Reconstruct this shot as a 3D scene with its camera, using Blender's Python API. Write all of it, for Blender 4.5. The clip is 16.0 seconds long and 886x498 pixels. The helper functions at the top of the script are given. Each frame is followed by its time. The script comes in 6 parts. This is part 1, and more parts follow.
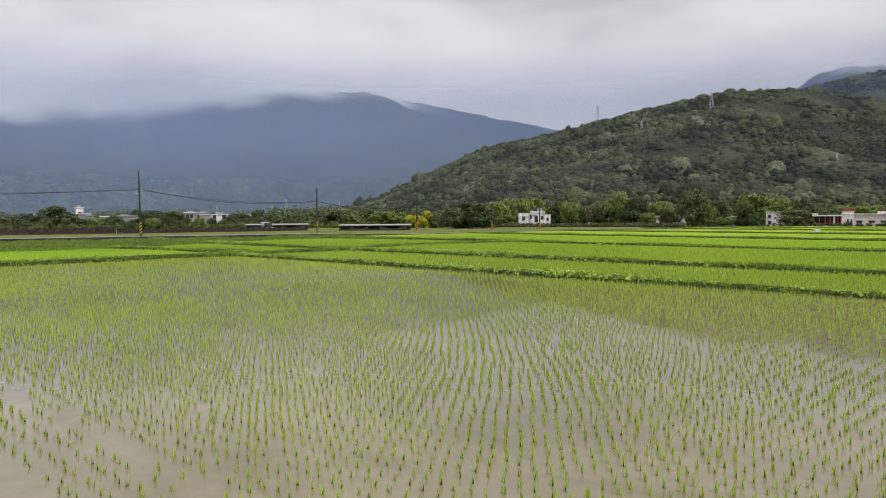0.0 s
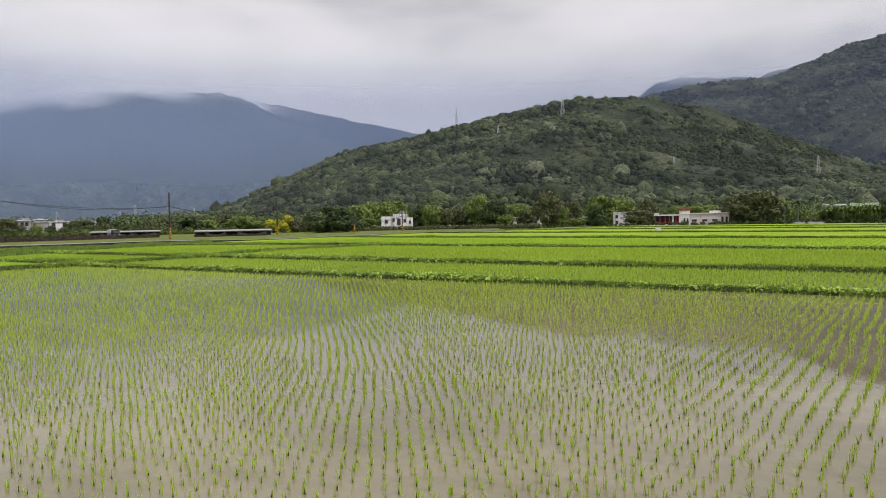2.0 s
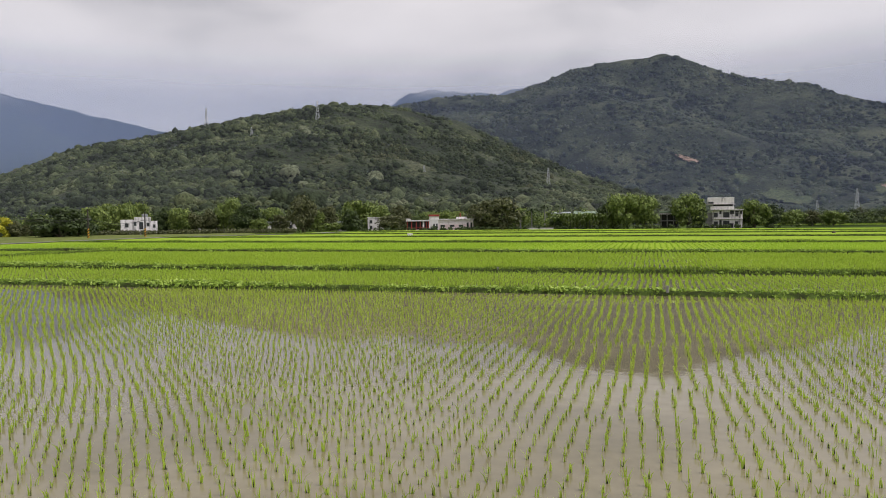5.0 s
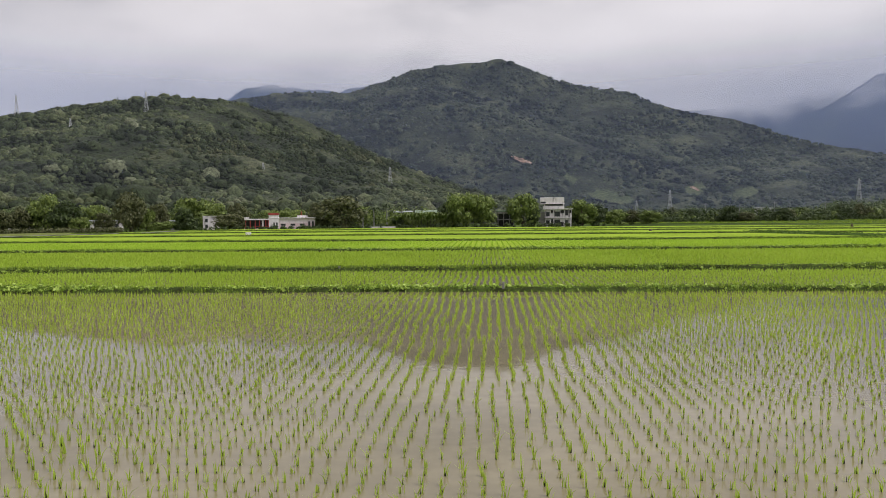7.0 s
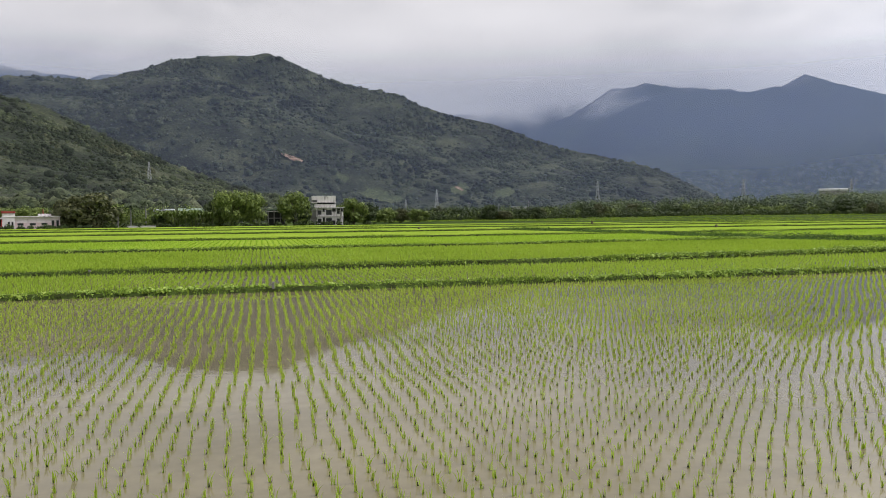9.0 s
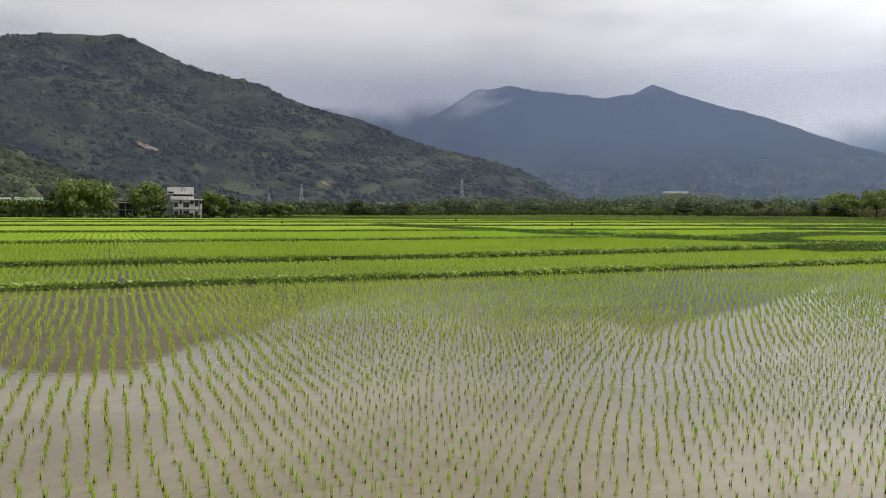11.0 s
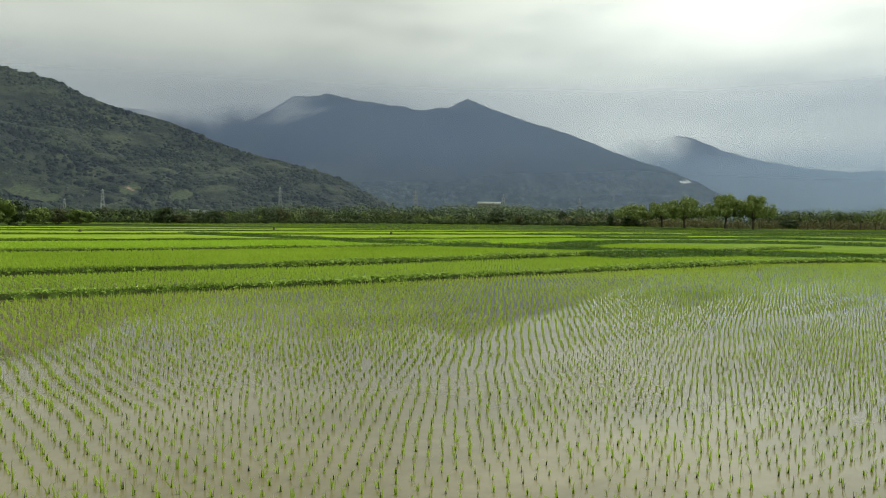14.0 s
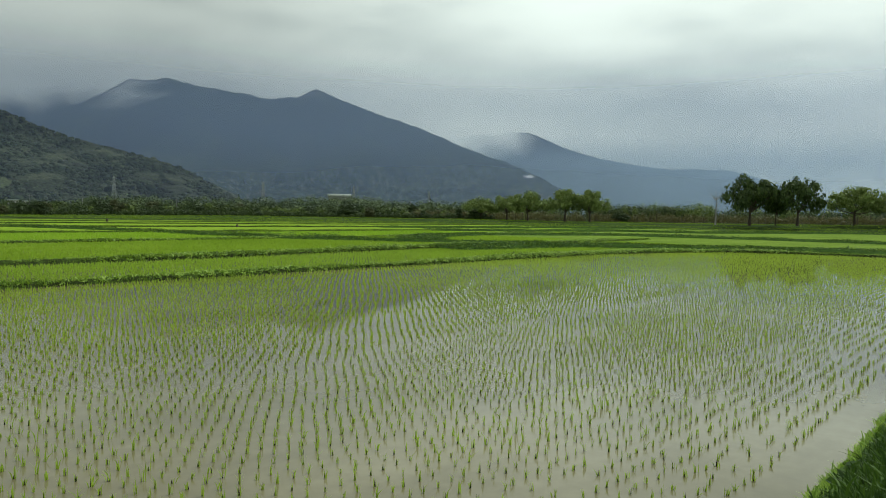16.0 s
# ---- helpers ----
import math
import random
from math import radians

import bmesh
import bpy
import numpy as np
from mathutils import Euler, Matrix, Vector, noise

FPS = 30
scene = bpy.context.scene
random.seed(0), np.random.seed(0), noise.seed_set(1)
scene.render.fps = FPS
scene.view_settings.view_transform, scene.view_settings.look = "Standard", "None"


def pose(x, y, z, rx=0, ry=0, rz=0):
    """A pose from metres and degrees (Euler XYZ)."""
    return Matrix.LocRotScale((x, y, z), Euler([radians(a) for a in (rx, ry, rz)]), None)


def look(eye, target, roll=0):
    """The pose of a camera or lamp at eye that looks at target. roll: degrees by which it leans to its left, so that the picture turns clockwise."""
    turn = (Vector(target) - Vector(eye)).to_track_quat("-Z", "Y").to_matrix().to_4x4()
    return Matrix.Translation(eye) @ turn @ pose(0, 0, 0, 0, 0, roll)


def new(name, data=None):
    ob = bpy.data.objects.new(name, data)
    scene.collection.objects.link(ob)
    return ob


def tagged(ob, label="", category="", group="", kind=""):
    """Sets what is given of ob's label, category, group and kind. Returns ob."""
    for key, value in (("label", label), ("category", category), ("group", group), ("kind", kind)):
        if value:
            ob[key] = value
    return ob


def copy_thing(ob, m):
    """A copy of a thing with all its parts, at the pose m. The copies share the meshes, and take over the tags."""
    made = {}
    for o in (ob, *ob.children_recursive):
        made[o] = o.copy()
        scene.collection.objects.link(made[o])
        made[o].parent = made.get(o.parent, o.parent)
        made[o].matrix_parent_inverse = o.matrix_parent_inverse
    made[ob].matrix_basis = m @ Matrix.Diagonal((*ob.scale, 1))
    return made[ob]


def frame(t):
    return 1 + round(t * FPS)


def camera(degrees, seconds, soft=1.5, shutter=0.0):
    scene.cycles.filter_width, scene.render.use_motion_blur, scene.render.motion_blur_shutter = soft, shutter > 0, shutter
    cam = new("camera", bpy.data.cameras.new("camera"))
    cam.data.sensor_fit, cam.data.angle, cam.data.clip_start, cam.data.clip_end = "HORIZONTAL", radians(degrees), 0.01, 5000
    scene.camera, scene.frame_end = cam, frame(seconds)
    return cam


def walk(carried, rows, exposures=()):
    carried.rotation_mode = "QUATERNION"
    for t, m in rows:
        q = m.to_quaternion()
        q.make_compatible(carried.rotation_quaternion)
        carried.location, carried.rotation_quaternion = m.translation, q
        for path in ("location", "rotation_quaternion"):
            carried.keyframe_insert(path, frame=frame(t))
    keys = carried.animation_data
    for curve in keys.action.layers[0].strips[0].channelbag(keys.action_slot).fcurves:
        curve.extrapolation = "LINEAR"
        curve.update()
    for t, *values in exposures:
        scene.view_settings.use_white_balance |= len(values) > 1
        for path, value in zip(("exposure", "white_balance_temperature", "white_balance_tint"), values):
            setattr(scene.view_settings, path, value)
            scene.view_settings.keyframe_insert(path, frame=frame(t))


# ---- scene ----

# ---- camera: held out at arm's length and turned, on the bank of the near paddy ----
EYE, ARM = 3.5, 0.28
cam = camera(62.0, 16.0, soft=0.95)
TURNS = [  # seconds, yaw, pitch, roll
    (0.0, 45.00, -2.58, 0.34),
    (0.5, 42.45, -2.60, 0.58),
    (1.0, 39.82, -2.81, 0.79),
    (1.5, 37.65, -2.90, 0.94),
    (2.0, 34.38, -2.45, 1.08),
    (2.5, 30.23, -2.11, 1.07),
    (3.0, 26.45, -2.07, 0.87),
    (3.5, 23.21, -2.06, 0.85),
    (6.0, 9.86, -2.46, 0.69),
    (6.5, 6.35, -2.46, 0.82),
    (7.0, 3.39, -2.58, 0.54),
    (7.5, 0.40, -2.55, 0.58),
    (8.0, -5.02, -2.60, 0.25),
    (8.5, -9.58, -2.63, 0.30),
    (9.0, -14.17, -2.86, 0.51),
    (11.5, -27.09, -2.90, -0.58),
    (12.0, -30.25, -2.47, -0.44),
    (12.5, -32.81, -2.08, -0.82),
    (13.0, -34.18, -2.32, -0.76),
    (13.5, -36.00, -2.35, -0.89),
    (14.0, -38.44, -2.32, -0.92),
    (14.5, -41.82, -2.37, -1.10),
    (15.0, -44.67, -2.49, -1.08),
    (15.5, -47.17, -2.55, -1.20),
    (16.0, -50.00, -2.70, -1.16),
]
walk(cam, [(t, pose(-ARM * math.sin(radians(a)), ARM * (math.cos(radians(a)) - 1), EYE, 90 + p, r, a)) for t, a, p, r in TURNS],
     [(0.0, 0.21, 6450, 12), (3.0, 0.22, 6480, 13), (3.6, 0.10, 6480, 13), (6.0, 0.16, 6480, 15), (7.5, 0.16, 6500, 14), (9.0, 0.17, 6430, 12), (11.5, 0.06, 6480, 10), (13.0, 0.05, 6600, 7), (13.6, 0.01, 6750, 4), (14.0, -0.04, 6850, -7), (14.8, -0.11, 6700, -12), (16.0, -0.27, 6430, -11)])

# ---- world, sun ----
world = bpy.data.worlds.new("overcast_sky")
scene.world = world
world.use_nodes = True


class Nodes:
    """Short hand for building node trees."""

    def __init__(self, tree):
        self.tree = tree
        tree.nodes.clear()

    def add(self, kind, values=(), operation="", data_type="", blend_type="", interpolation_type=""):
        n = self.tree.nodes.new(kind)
        if operation:
            n.operation = operation
        if data_type:
            n.data_type = data_type
        if blend_type:
            n.blend_type = blend_type
        if interpolation_type:
            n.interpolation_type = interpolation_type
        for key, v in dict(values).items():
            if isinstance(v, tuple) and len(v) == 2 and isinstance(v[0], bpy.types.Node):
                self.tree.links.new(v[0].outputs[v[1]], n.inputs[key])
            else:
                n.inputs[key].default_value = v
        return n

    def ramp(self, source, stops, out=0):
        n = self.add("ShaderNodeValToRGB", {0: (source, out)})
        e = n.color_ramp.elements
        while len(e) < len(stops):
            e.new(0.5)
        for el, (p, c) in zip(e, stops):
            el.position, el.color = p, (*c, 1) if len(c) == 3 else c
        return n

    def math(self, op, a, b=0.0, clamp=False):
        n = self.add("ShaderNodeMath", {0: a, 1: b}, operation=op)
        n.use_clamp = clamp
        return n

    def mix(self, fac, a, b, blend="MIX"):
        return self.add("ShaderNodeMix", {0: fac, 6: a, 7: b}, data_type="RGBA", blend_type=blend)


w = Nodes(world.node_tree)
co = w.add("ShaderNodeTexCoord")
sky = w.add("ShaderNodeTexSky")
sky.sky_type, sky.sun_disc, sky.sun_elevation, sky.sun_rotation = "NISHITA", False, radians(48), radians(80)
cmap = w.add("ShaderNodeMapping", {0: (co, "Generated"), 2: (0, 0, radians(20)), 3: (1.3, 1.3, 4.2)})
big = w.add("ShaderNodeTexNoise", {"Vector": (cmap, 0), "Scale": 1.5, "Detail": 6.0, "Roughness": 0.5, "Distortion": 0.35})
fmap = w.add("ShaderNodeMapping", {0: (co, "Generated"), 1: (3, 1, 7), 3: (2.2, 2.2, 8)})
fine = w.add("ShaderNodeTexNoise", {"Vector": (fmap, 0), "Scale": 2.0, "Detail": 7.0, "Roughness": 0.55})
both = w.mix(0.3, (big, "Fac"), (fine, "Fac"))
cloud = w.ramp(both, [(0.34, (0.33, 0.324, 0.328)), (0.50, (0.505, 0.488, 0.482)), (0.66, (0.59, 0.57, 0.562))], out=2)
clear = w.mix(0.012, (cloud, 0), (sky, 0))
toward = w.add("ShaderNodeVectorMath", {0: (co, "Generated"), 1: (0.93, 0.20, 0.31)}, operation="DOT_PRODUCT")
glow = w.add("ShaderNodeMapRange", {0: (toward, "Value"), 1: 0.68, 2: 1.0, 3: 1.23, 4: 2.02}, interpolation_type="SMOOTHSTEP")
back = w.add("ShaderNodeBackground", {0: (clear, 2), 1: (glow, 0)})
w.add("ShaderNodeOutputWorld", {0: (back, 0)})

sun = new("sun", bpy.data.lights.new("sun", "SUN"))
sun.data.energy, sun.data.angle, sun.data.color = 2.2, radians(25), (1.0, 0.97, 0.92)
sun.matrix_world = look((0, 0, 100), (-72, 16, 0))


# ---- materials ----
def material(name):
    m = bpy.data.materials.new(name)
    m.use_nodes = True
    return m, Nodes(m.node_tree)


def finish(n, shader):
    n.add("ShaderNodeOutputMaterial", {0: (shader, 0)})


def surface(name, stops, scale=1.0, rough=0.9, bump=0.3, bump_scale=8.0, grain=0.25, stretch=(1, 1, 1), metal=0.0, random=0.0, dist=0.05, gloss=0.3):
    """A plain rough surface: colours run by a coarse noise, a finer one darkens and raises the grain."""
    m, n = material(name)
    c = n.add("ShaderNodeTexCoord")
    mp = n.add("ShaderNodeMapping", {0: (c, "Object"), 3: stretch})
    a = n.add("ShaderNodeTexNoise", {"Vector": (mp, 0), "Scale": scale, "Detail": 5.0, "Roughness": 0.6})
    b = n.add("ShaderNodeTexNoise", {"Vector": (mp, 0), "Scale": bump_scale, "Detail": 4.0, "Roughness": 0.65})
    src = (a, "Fac")
    if random:
        i = n.add("ShaderNodeObjectInfo")
        r = n.math("MULTIPLY_ADD", (i, "Random"), random)
        r.inputs[2].default_value = -random / 2
        src = (n.math("ADD", (a, "Fac"), (r, 0), clamp=True), 0)
    col = n.ramp(src[0], stops, out=src[1])
    g = n.ramp(b, [(0.3, (1 - grain,) * 3), (0.7, (1, 1, 1))], out="Fac")
    mul = n.mix(1.0, (col, 0), (g, 0), "MULTIPLY")
    bp = n.add("ShaderNodeBump", {"Height": (b, "Fac"), "Strength": bump, "Distance": dist})
    p = n.add("ShaderNodeBsdfPrincipled", {"Base Color": (mul, 2), "Roughness": rough, "Metallic": metal, "Specular IOR Level": gloss, "Normal": (bp, 0)})
    finish(n, p)
    return m


def leafy(name, stops, rough=0.55, light=0.3, patch=0.15, patch_mix=0.35):
    """Leaves: a colour for each island, patches at a coarse scale, light through the blade."""
    m, n = material(name)
    g = n.add("ShaderNodeNewGeometry")
    c = n.add("ShaderNodeTexCoord")
    a = n.add("ShaderNodeTexNoise", {"Vector": (c, "Object"), "Scale": patch, "Detail": 3.0})
    f = n.add("ShaderNodeMix", {0: patch_mix, 2: (g, "Random Per Island"), 3: (a, "Fac")}, data_type="FLOAT")
    col = n.ramp(f, stops, out=0)
    p = n.add("ShaderNodeBsdfPrincipled", {"Base Color": (col, 0), "Roughness": rough, "Specular IOR Level": 0.3})
    t = n.add("ShaderNodeBsdfTranslucent", {"Color": (col, 0)})
    finish(n, n.add("ShaderNodeMixShader", {0: light, 1: (p, 0), 2: (t, 0)}))
    return m


def canopy(name, stops, bump_scale=0.7, patch=0.017, dist=1.2, crown=0.13):
    """Forest seen from afar: crowns of several greens, leaf clumps in relief, shade painted into the hollows."""
    m, n = material(name)
    g = n.add("ShaderNodeNewGeometry")
    c = n.add("ShaderNodeTexCoord")
    a = n.add("ShaderNodeTexNoise", {"Vector": (c, "Object"), "Scale": patch, "Detail": 6.0, "Roughness": 0.6})
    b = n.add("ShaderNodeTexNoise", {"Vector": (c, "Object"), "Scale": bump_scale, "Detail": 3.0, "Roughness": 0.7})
    k = n.add("ShaderNodeTexNoise", {"Vector": (c, "Object"), "Scale": crown, "Detail": 1.0})
    stands = n.add("ShaderNodeMapRange", {0: (a, "Fac"), 1: 0.36, 2: 0.64, 3: 0.22, 4: 0.78})
    ab = n.add("ShaderNodeMix", {0: 0.72, 2: (k, "Fac"), 3: (stands, 0)}, data_type="FLOAT")
    f = n.add("ShaderNodeMix", {0: 0.78, 2: (g, "Random Per Island"), 3: (ab, 0)}, data_type="FLOAT")
    col = n.ramp(f, stops, out=0)
    # colour darkened in the hollows of the relief, as shade between leaf clumps
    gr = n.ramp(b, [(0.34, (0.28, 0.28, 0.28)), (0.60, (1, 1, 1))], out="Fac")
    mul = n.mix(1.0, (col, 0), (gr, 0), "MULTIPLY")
    bp = n.add("ShaderNodeBump", {"Height": (b, "Fac"), "Strength": 0.8, "Distance": dist})
    p = n.add("ShaderNodeBsdfPrincipled", {"Base Color": (mul, 2), "Roughness": 0.8, "Specular IOR Level": 0.2, "Normal": (bp, 0)})
    finish(n, p)
    return m


def cloud_faded(name, stops, low, high, scale, seed, tilt, x0, bank=(0, 1, 0), plots=0.4):
    """Far forested mountain, cloud imitated by transparency: above a ragged height the slope fades out."""
    m, n = material(name)
    c = n.add("ShaderNodeTexCoord")
    mp = n.add("ShaderNodeMapping", {0: (c, "Object"), 1: (seed, seed, 0)})
    a = n.add("ShaderNodeTexNoise", {"Vector": (mp, 0), "Scale": 0.007, "Detail": 8.0, "Roughness": 0.65})
    b = n.add("ShaderNodeTexNoise", {"Vector": (mp, 0), "Scale": 0.05, "Detail": 6.0, "Roughness": 0.7})
    woods = n.ramp(n.mix(0.72, (a, "Fac"), (b, "Fac")), stops, out=2)
    # tilled clearings and orchards on the lower slopes
    plot = n.add("ShaderNodeTexVoronoi", {"Vector": (mp, 0), "Scale": 0.085, "Randomness": 1.0})
    pick = n.ramp(plot, [(0.70, (0, 0, 0)), (0.82, (1, 1, 1))], out="Color")
    h = n.add("ShaderNodeSeparateXYZ", {0: (c, "Object")})
    low_down = n.add("ShaderNodeMapRange", {0: (h, 2), 1: 60.0, 2: 340.0, 3: plots, 4: 0.0}, interpolation_type="SMOOTHSTEP")
    tilled = n.math("MULTIPLY", (pick, 0), (low_down, 0))
    col = n.mix((tilled, 0), (woods, 0), (0.19, 0.185, 0.125, 1))
    bp = n.add("ShaderNodeBump", {"Height": (b, "Fac"), "Strength": 0.12, "Distance": 12.0})
    p = n.add("ShaderNodeBsdfPrincipled", {"Base Color": (col, 2), "Roughness": 0.9, "Specular IOR Level": 0.02, "Normal": (bp, 0)})
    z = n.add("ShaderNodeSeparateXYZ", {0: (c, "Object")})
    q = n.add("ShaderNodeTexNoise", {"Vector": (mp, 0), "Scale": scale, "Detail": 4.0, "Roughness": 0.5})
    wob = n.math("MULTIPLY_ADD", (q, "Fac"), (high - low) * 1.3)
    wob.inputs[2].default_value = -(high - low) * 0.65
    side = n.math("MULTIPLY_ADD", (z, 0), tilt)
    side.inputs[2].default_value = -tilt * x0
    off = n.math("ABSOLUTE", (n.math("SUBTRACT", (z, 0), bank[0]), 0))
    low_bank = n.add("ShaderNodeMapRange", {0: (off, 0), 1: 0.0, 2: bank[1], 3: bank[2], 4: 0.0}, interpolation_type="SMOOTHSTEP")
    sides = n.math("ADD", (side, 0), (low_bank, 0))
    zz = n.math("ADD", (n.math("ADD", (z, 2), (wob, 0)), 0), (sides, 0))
    # transparency stands in for cloud: the sky behind shows through the slope
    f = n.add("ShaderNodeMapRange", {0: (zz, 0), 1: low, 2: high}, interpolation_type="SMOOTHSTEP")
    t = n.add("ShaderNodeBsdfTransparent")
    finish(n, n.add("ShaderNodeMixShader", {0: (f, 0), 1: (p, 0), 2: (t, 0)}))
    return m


def haze_sheet_material(name, amount, top, colour, foot):
    """Tinted see-through sheet imitating haze: thicker towards the cloud base, gone above it."""
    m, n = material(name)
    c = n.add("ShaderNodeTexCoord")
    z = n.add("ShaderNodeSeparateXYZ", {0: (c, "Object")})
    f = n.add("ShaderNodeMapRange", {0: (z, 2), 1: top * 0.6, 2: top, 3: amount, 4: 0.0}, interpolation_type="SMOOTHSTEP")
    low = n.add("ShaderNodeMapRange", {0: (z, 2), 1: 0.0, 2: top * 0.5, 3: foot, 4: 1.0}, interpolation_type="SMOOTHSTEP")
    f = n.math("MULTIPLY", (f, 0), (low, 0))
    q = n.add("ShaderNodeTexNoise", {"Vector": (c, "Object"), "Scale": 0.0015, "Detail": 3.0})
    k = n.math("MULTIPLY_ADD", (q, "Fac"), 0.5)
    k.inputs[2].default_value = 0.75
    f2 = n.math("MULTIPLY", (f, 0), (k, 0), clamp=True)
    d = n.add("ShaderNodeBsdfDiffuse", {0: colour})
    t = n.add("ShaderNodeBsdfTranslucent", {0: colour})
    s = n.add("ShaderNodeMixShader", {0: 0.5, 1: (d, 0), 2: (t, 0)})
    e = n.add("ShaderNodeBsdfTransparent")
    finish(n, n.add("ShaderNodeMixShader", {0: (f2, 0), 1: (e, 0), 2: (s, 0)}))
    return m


def water_material():
    """Still, silty paddy water: mud colour from below, the sky mirrored on top, faint ripples."""
    m, n = material("paddy_water")
    c = n.add("ShaderNodeTexCoord")
    a = n.add("ShaderNodeTexNoise", {"Vector": (c, "Object"), "Scale": 0.12, "Detail": 4.0})
    b = n.add("ShaderNodeTexNoise", {"Vector": (c, "Object"), "Scale": 2.5, "Detail": 4.0, "Roughness": 0.6})
    sm = n.add("ShaderNodeMapping", {0: (c, "Object"), 3: (0.35, 1.0, 1.0)})
    film = n.add("ShaderNodeTexNoise", {"Vector": (sm, 0), "Scale": 0.45, "Detail": 5.0, "Roughness": 0.6, "Distortion": 0.8})
    f0 = n.mix(0.3, (a, "Fac"), (b, "Fac"))
    f = n.mix(0.35, (f0, 2), (film, "Fac"))
    col = n.ramp(f, [(0.36, (0.132, 0.115, 0.064)), (0.5, (0.190, 0.165, 0.096)), (0.64, (0.262, 0.230, 0.142))], out=2)
    dull = n.add("ShaderNodeMapRange", {0: (film, "Fac"), 1: 0.45, 2: 0.68, 3: 0.012, 4: 0.05})
    mp = n.add("ShaderNodeMapping", {0: (c, "Object"), 3: (1, 1.6, 1)})
    r = n.add("ShaderNodeTexNoise", {"Vector": (mp, 0), "Scale": 3.0, "Detail": 3.0})
    bp = n.add("ShaderNodeBump", {"Height": (r, "Fac"), "Strength": 0.035, "Distance": 0.02})
    p = n.add("ShaderNodeBsdfPrincipled", {"Base Color": (col, 0), "Roughness": (dull, 0), "IOR": 1.42, "Normal": (bp, 0)})
    finish(n, p)
    return m


WATER = water_material()
RICE = leafy("rice_blade", [(0.15, (0.295, 0.405, 0.035)), (0.5, (0.42, 0.572, 0.062)), (0.9, (0.54, 0.69, 0.105))], light=0.52, patch=0.05, patch_mix=0.6)
TERRACE = leafy("terrace_rice_blade", [(0.15, (0.24, 0.37, 0.03)), (0.5, (0.365, 0.535, 0.05)), (0.9, (0.46, 0.63, 0.075))], light=0.52, patch=0.05, patch_mix=0.6)
WEED = leafy("weed_leaf", [(0.1, (0.07, 0.12, 0.02)), (0.5, (0.16, 0.25, 0.04)), (0.9, (0.31, 0.41, 0.075))], light=0.35, patch=0.25, patch_mix=0.45)
GRASS = leafy("bank_grass", [(0.1, (0.10, 0.18, 0.015)), (0.5, (0.22, 0.34, 0.025)), (0.9, (0.38, 0.48, 0.06))], light=0.35)
LUSH = leafy("lush_grass", [(0.1, (0.022, 0.050, 0.009)), (0.5, (0.066, 0.130, 0.018)), (0.8, (0.13, 0.225, 0.028)), (1.0, (0.34, 0.46, 0.06))], light=0.3, patch=0.8, patch_mix=0.4)
DIKE = surface("dike_soil", [(0.3, (0.028, 0.029, 0.014)), (0.5, (0.046, 0.066, 0.019)), (0.7, (0.10, 0.155, 0.03))], scale=1.6, bump=0.8, bump_scale=9, gloss=0.02)
FIELD = surface("field_green", [(0.25, (0.24, 0.37, 0.03)), (0.5, (0.325, 0.47, 0.045)), (0.75, (0.39, 0.535, 0.06))], scale=0.12, bump=1.0, bump_scale=7, grain=0.5, gloss=0.02)
# darker, duller version of the field green, for the right-hand field
DULL_FIELD = surface("dull_field_green", [(0.25, (0.17, 0.27, 0.035)), (0.5, (0.235, 0.345, 0.05)), (0.75, (0.30, 0.41, 0.07))], scale=0.12, bump=1.0, bump_scale=7, grain=0.5, gloss=0.02)
SOD = surface("green_sod", [(0.3, (0.028, 0.052, 0.012)), (0.5, (0.05, 0.095, 0.018)), (0.7, (0.09, 0.16, 0.028))], scale=1.2, bump=0.8, bump_scale=6, gloss=0.02)
GROUND = surface("rough_grass_ground", [(0.25, (0.04, 0.065, 0.016)), (0.5, (0.065, 0.105, 0.024)), (0.75, (0.11, 0.145, 0.04))], scale=0.03, bump=0.5, bump_scale=1.5, grain=0.4, gloss=0.02)
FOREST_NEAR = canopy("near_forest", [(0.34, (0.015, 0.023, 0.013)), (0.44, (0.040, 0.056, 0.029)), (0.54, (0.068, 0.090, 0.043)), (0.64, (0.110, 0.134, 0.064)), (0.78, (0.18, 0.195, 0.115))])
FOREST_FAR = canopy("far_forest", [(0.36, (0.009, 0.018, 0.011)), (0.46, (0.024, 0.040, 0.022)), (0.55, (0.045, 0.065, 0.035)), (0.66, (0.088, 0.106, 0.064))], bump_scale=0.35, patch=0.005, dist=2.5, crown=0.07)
# undergrowth below the crowns, its colour darkened for the shade in the gaps
UNDER = canopy("understorey_gap_shade", [(0.35, (0.012, 0.019, 0.010)), (0.48, (0.028, 0.040, 0.020)), (0.60, (0.055, 0.070, 0.034)), (0.74, (0.11, 0.12, 0.065))], bump_scale=0.3, dist=3.0, crown=0.2)
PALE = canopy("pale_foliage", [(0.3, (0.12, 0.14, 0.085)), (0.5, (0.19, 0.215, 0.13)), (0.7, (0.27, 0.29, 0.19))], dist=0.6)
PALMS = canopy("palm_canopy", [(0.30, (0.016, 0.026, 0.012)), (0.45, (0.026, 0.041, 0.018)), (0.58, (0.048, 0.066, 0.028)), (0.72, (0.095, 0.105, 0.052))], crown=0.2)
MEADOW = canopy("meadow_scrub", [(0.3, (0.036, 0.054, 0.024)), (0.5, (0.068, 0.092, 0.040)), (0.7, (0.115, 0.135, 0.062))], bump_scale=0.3)
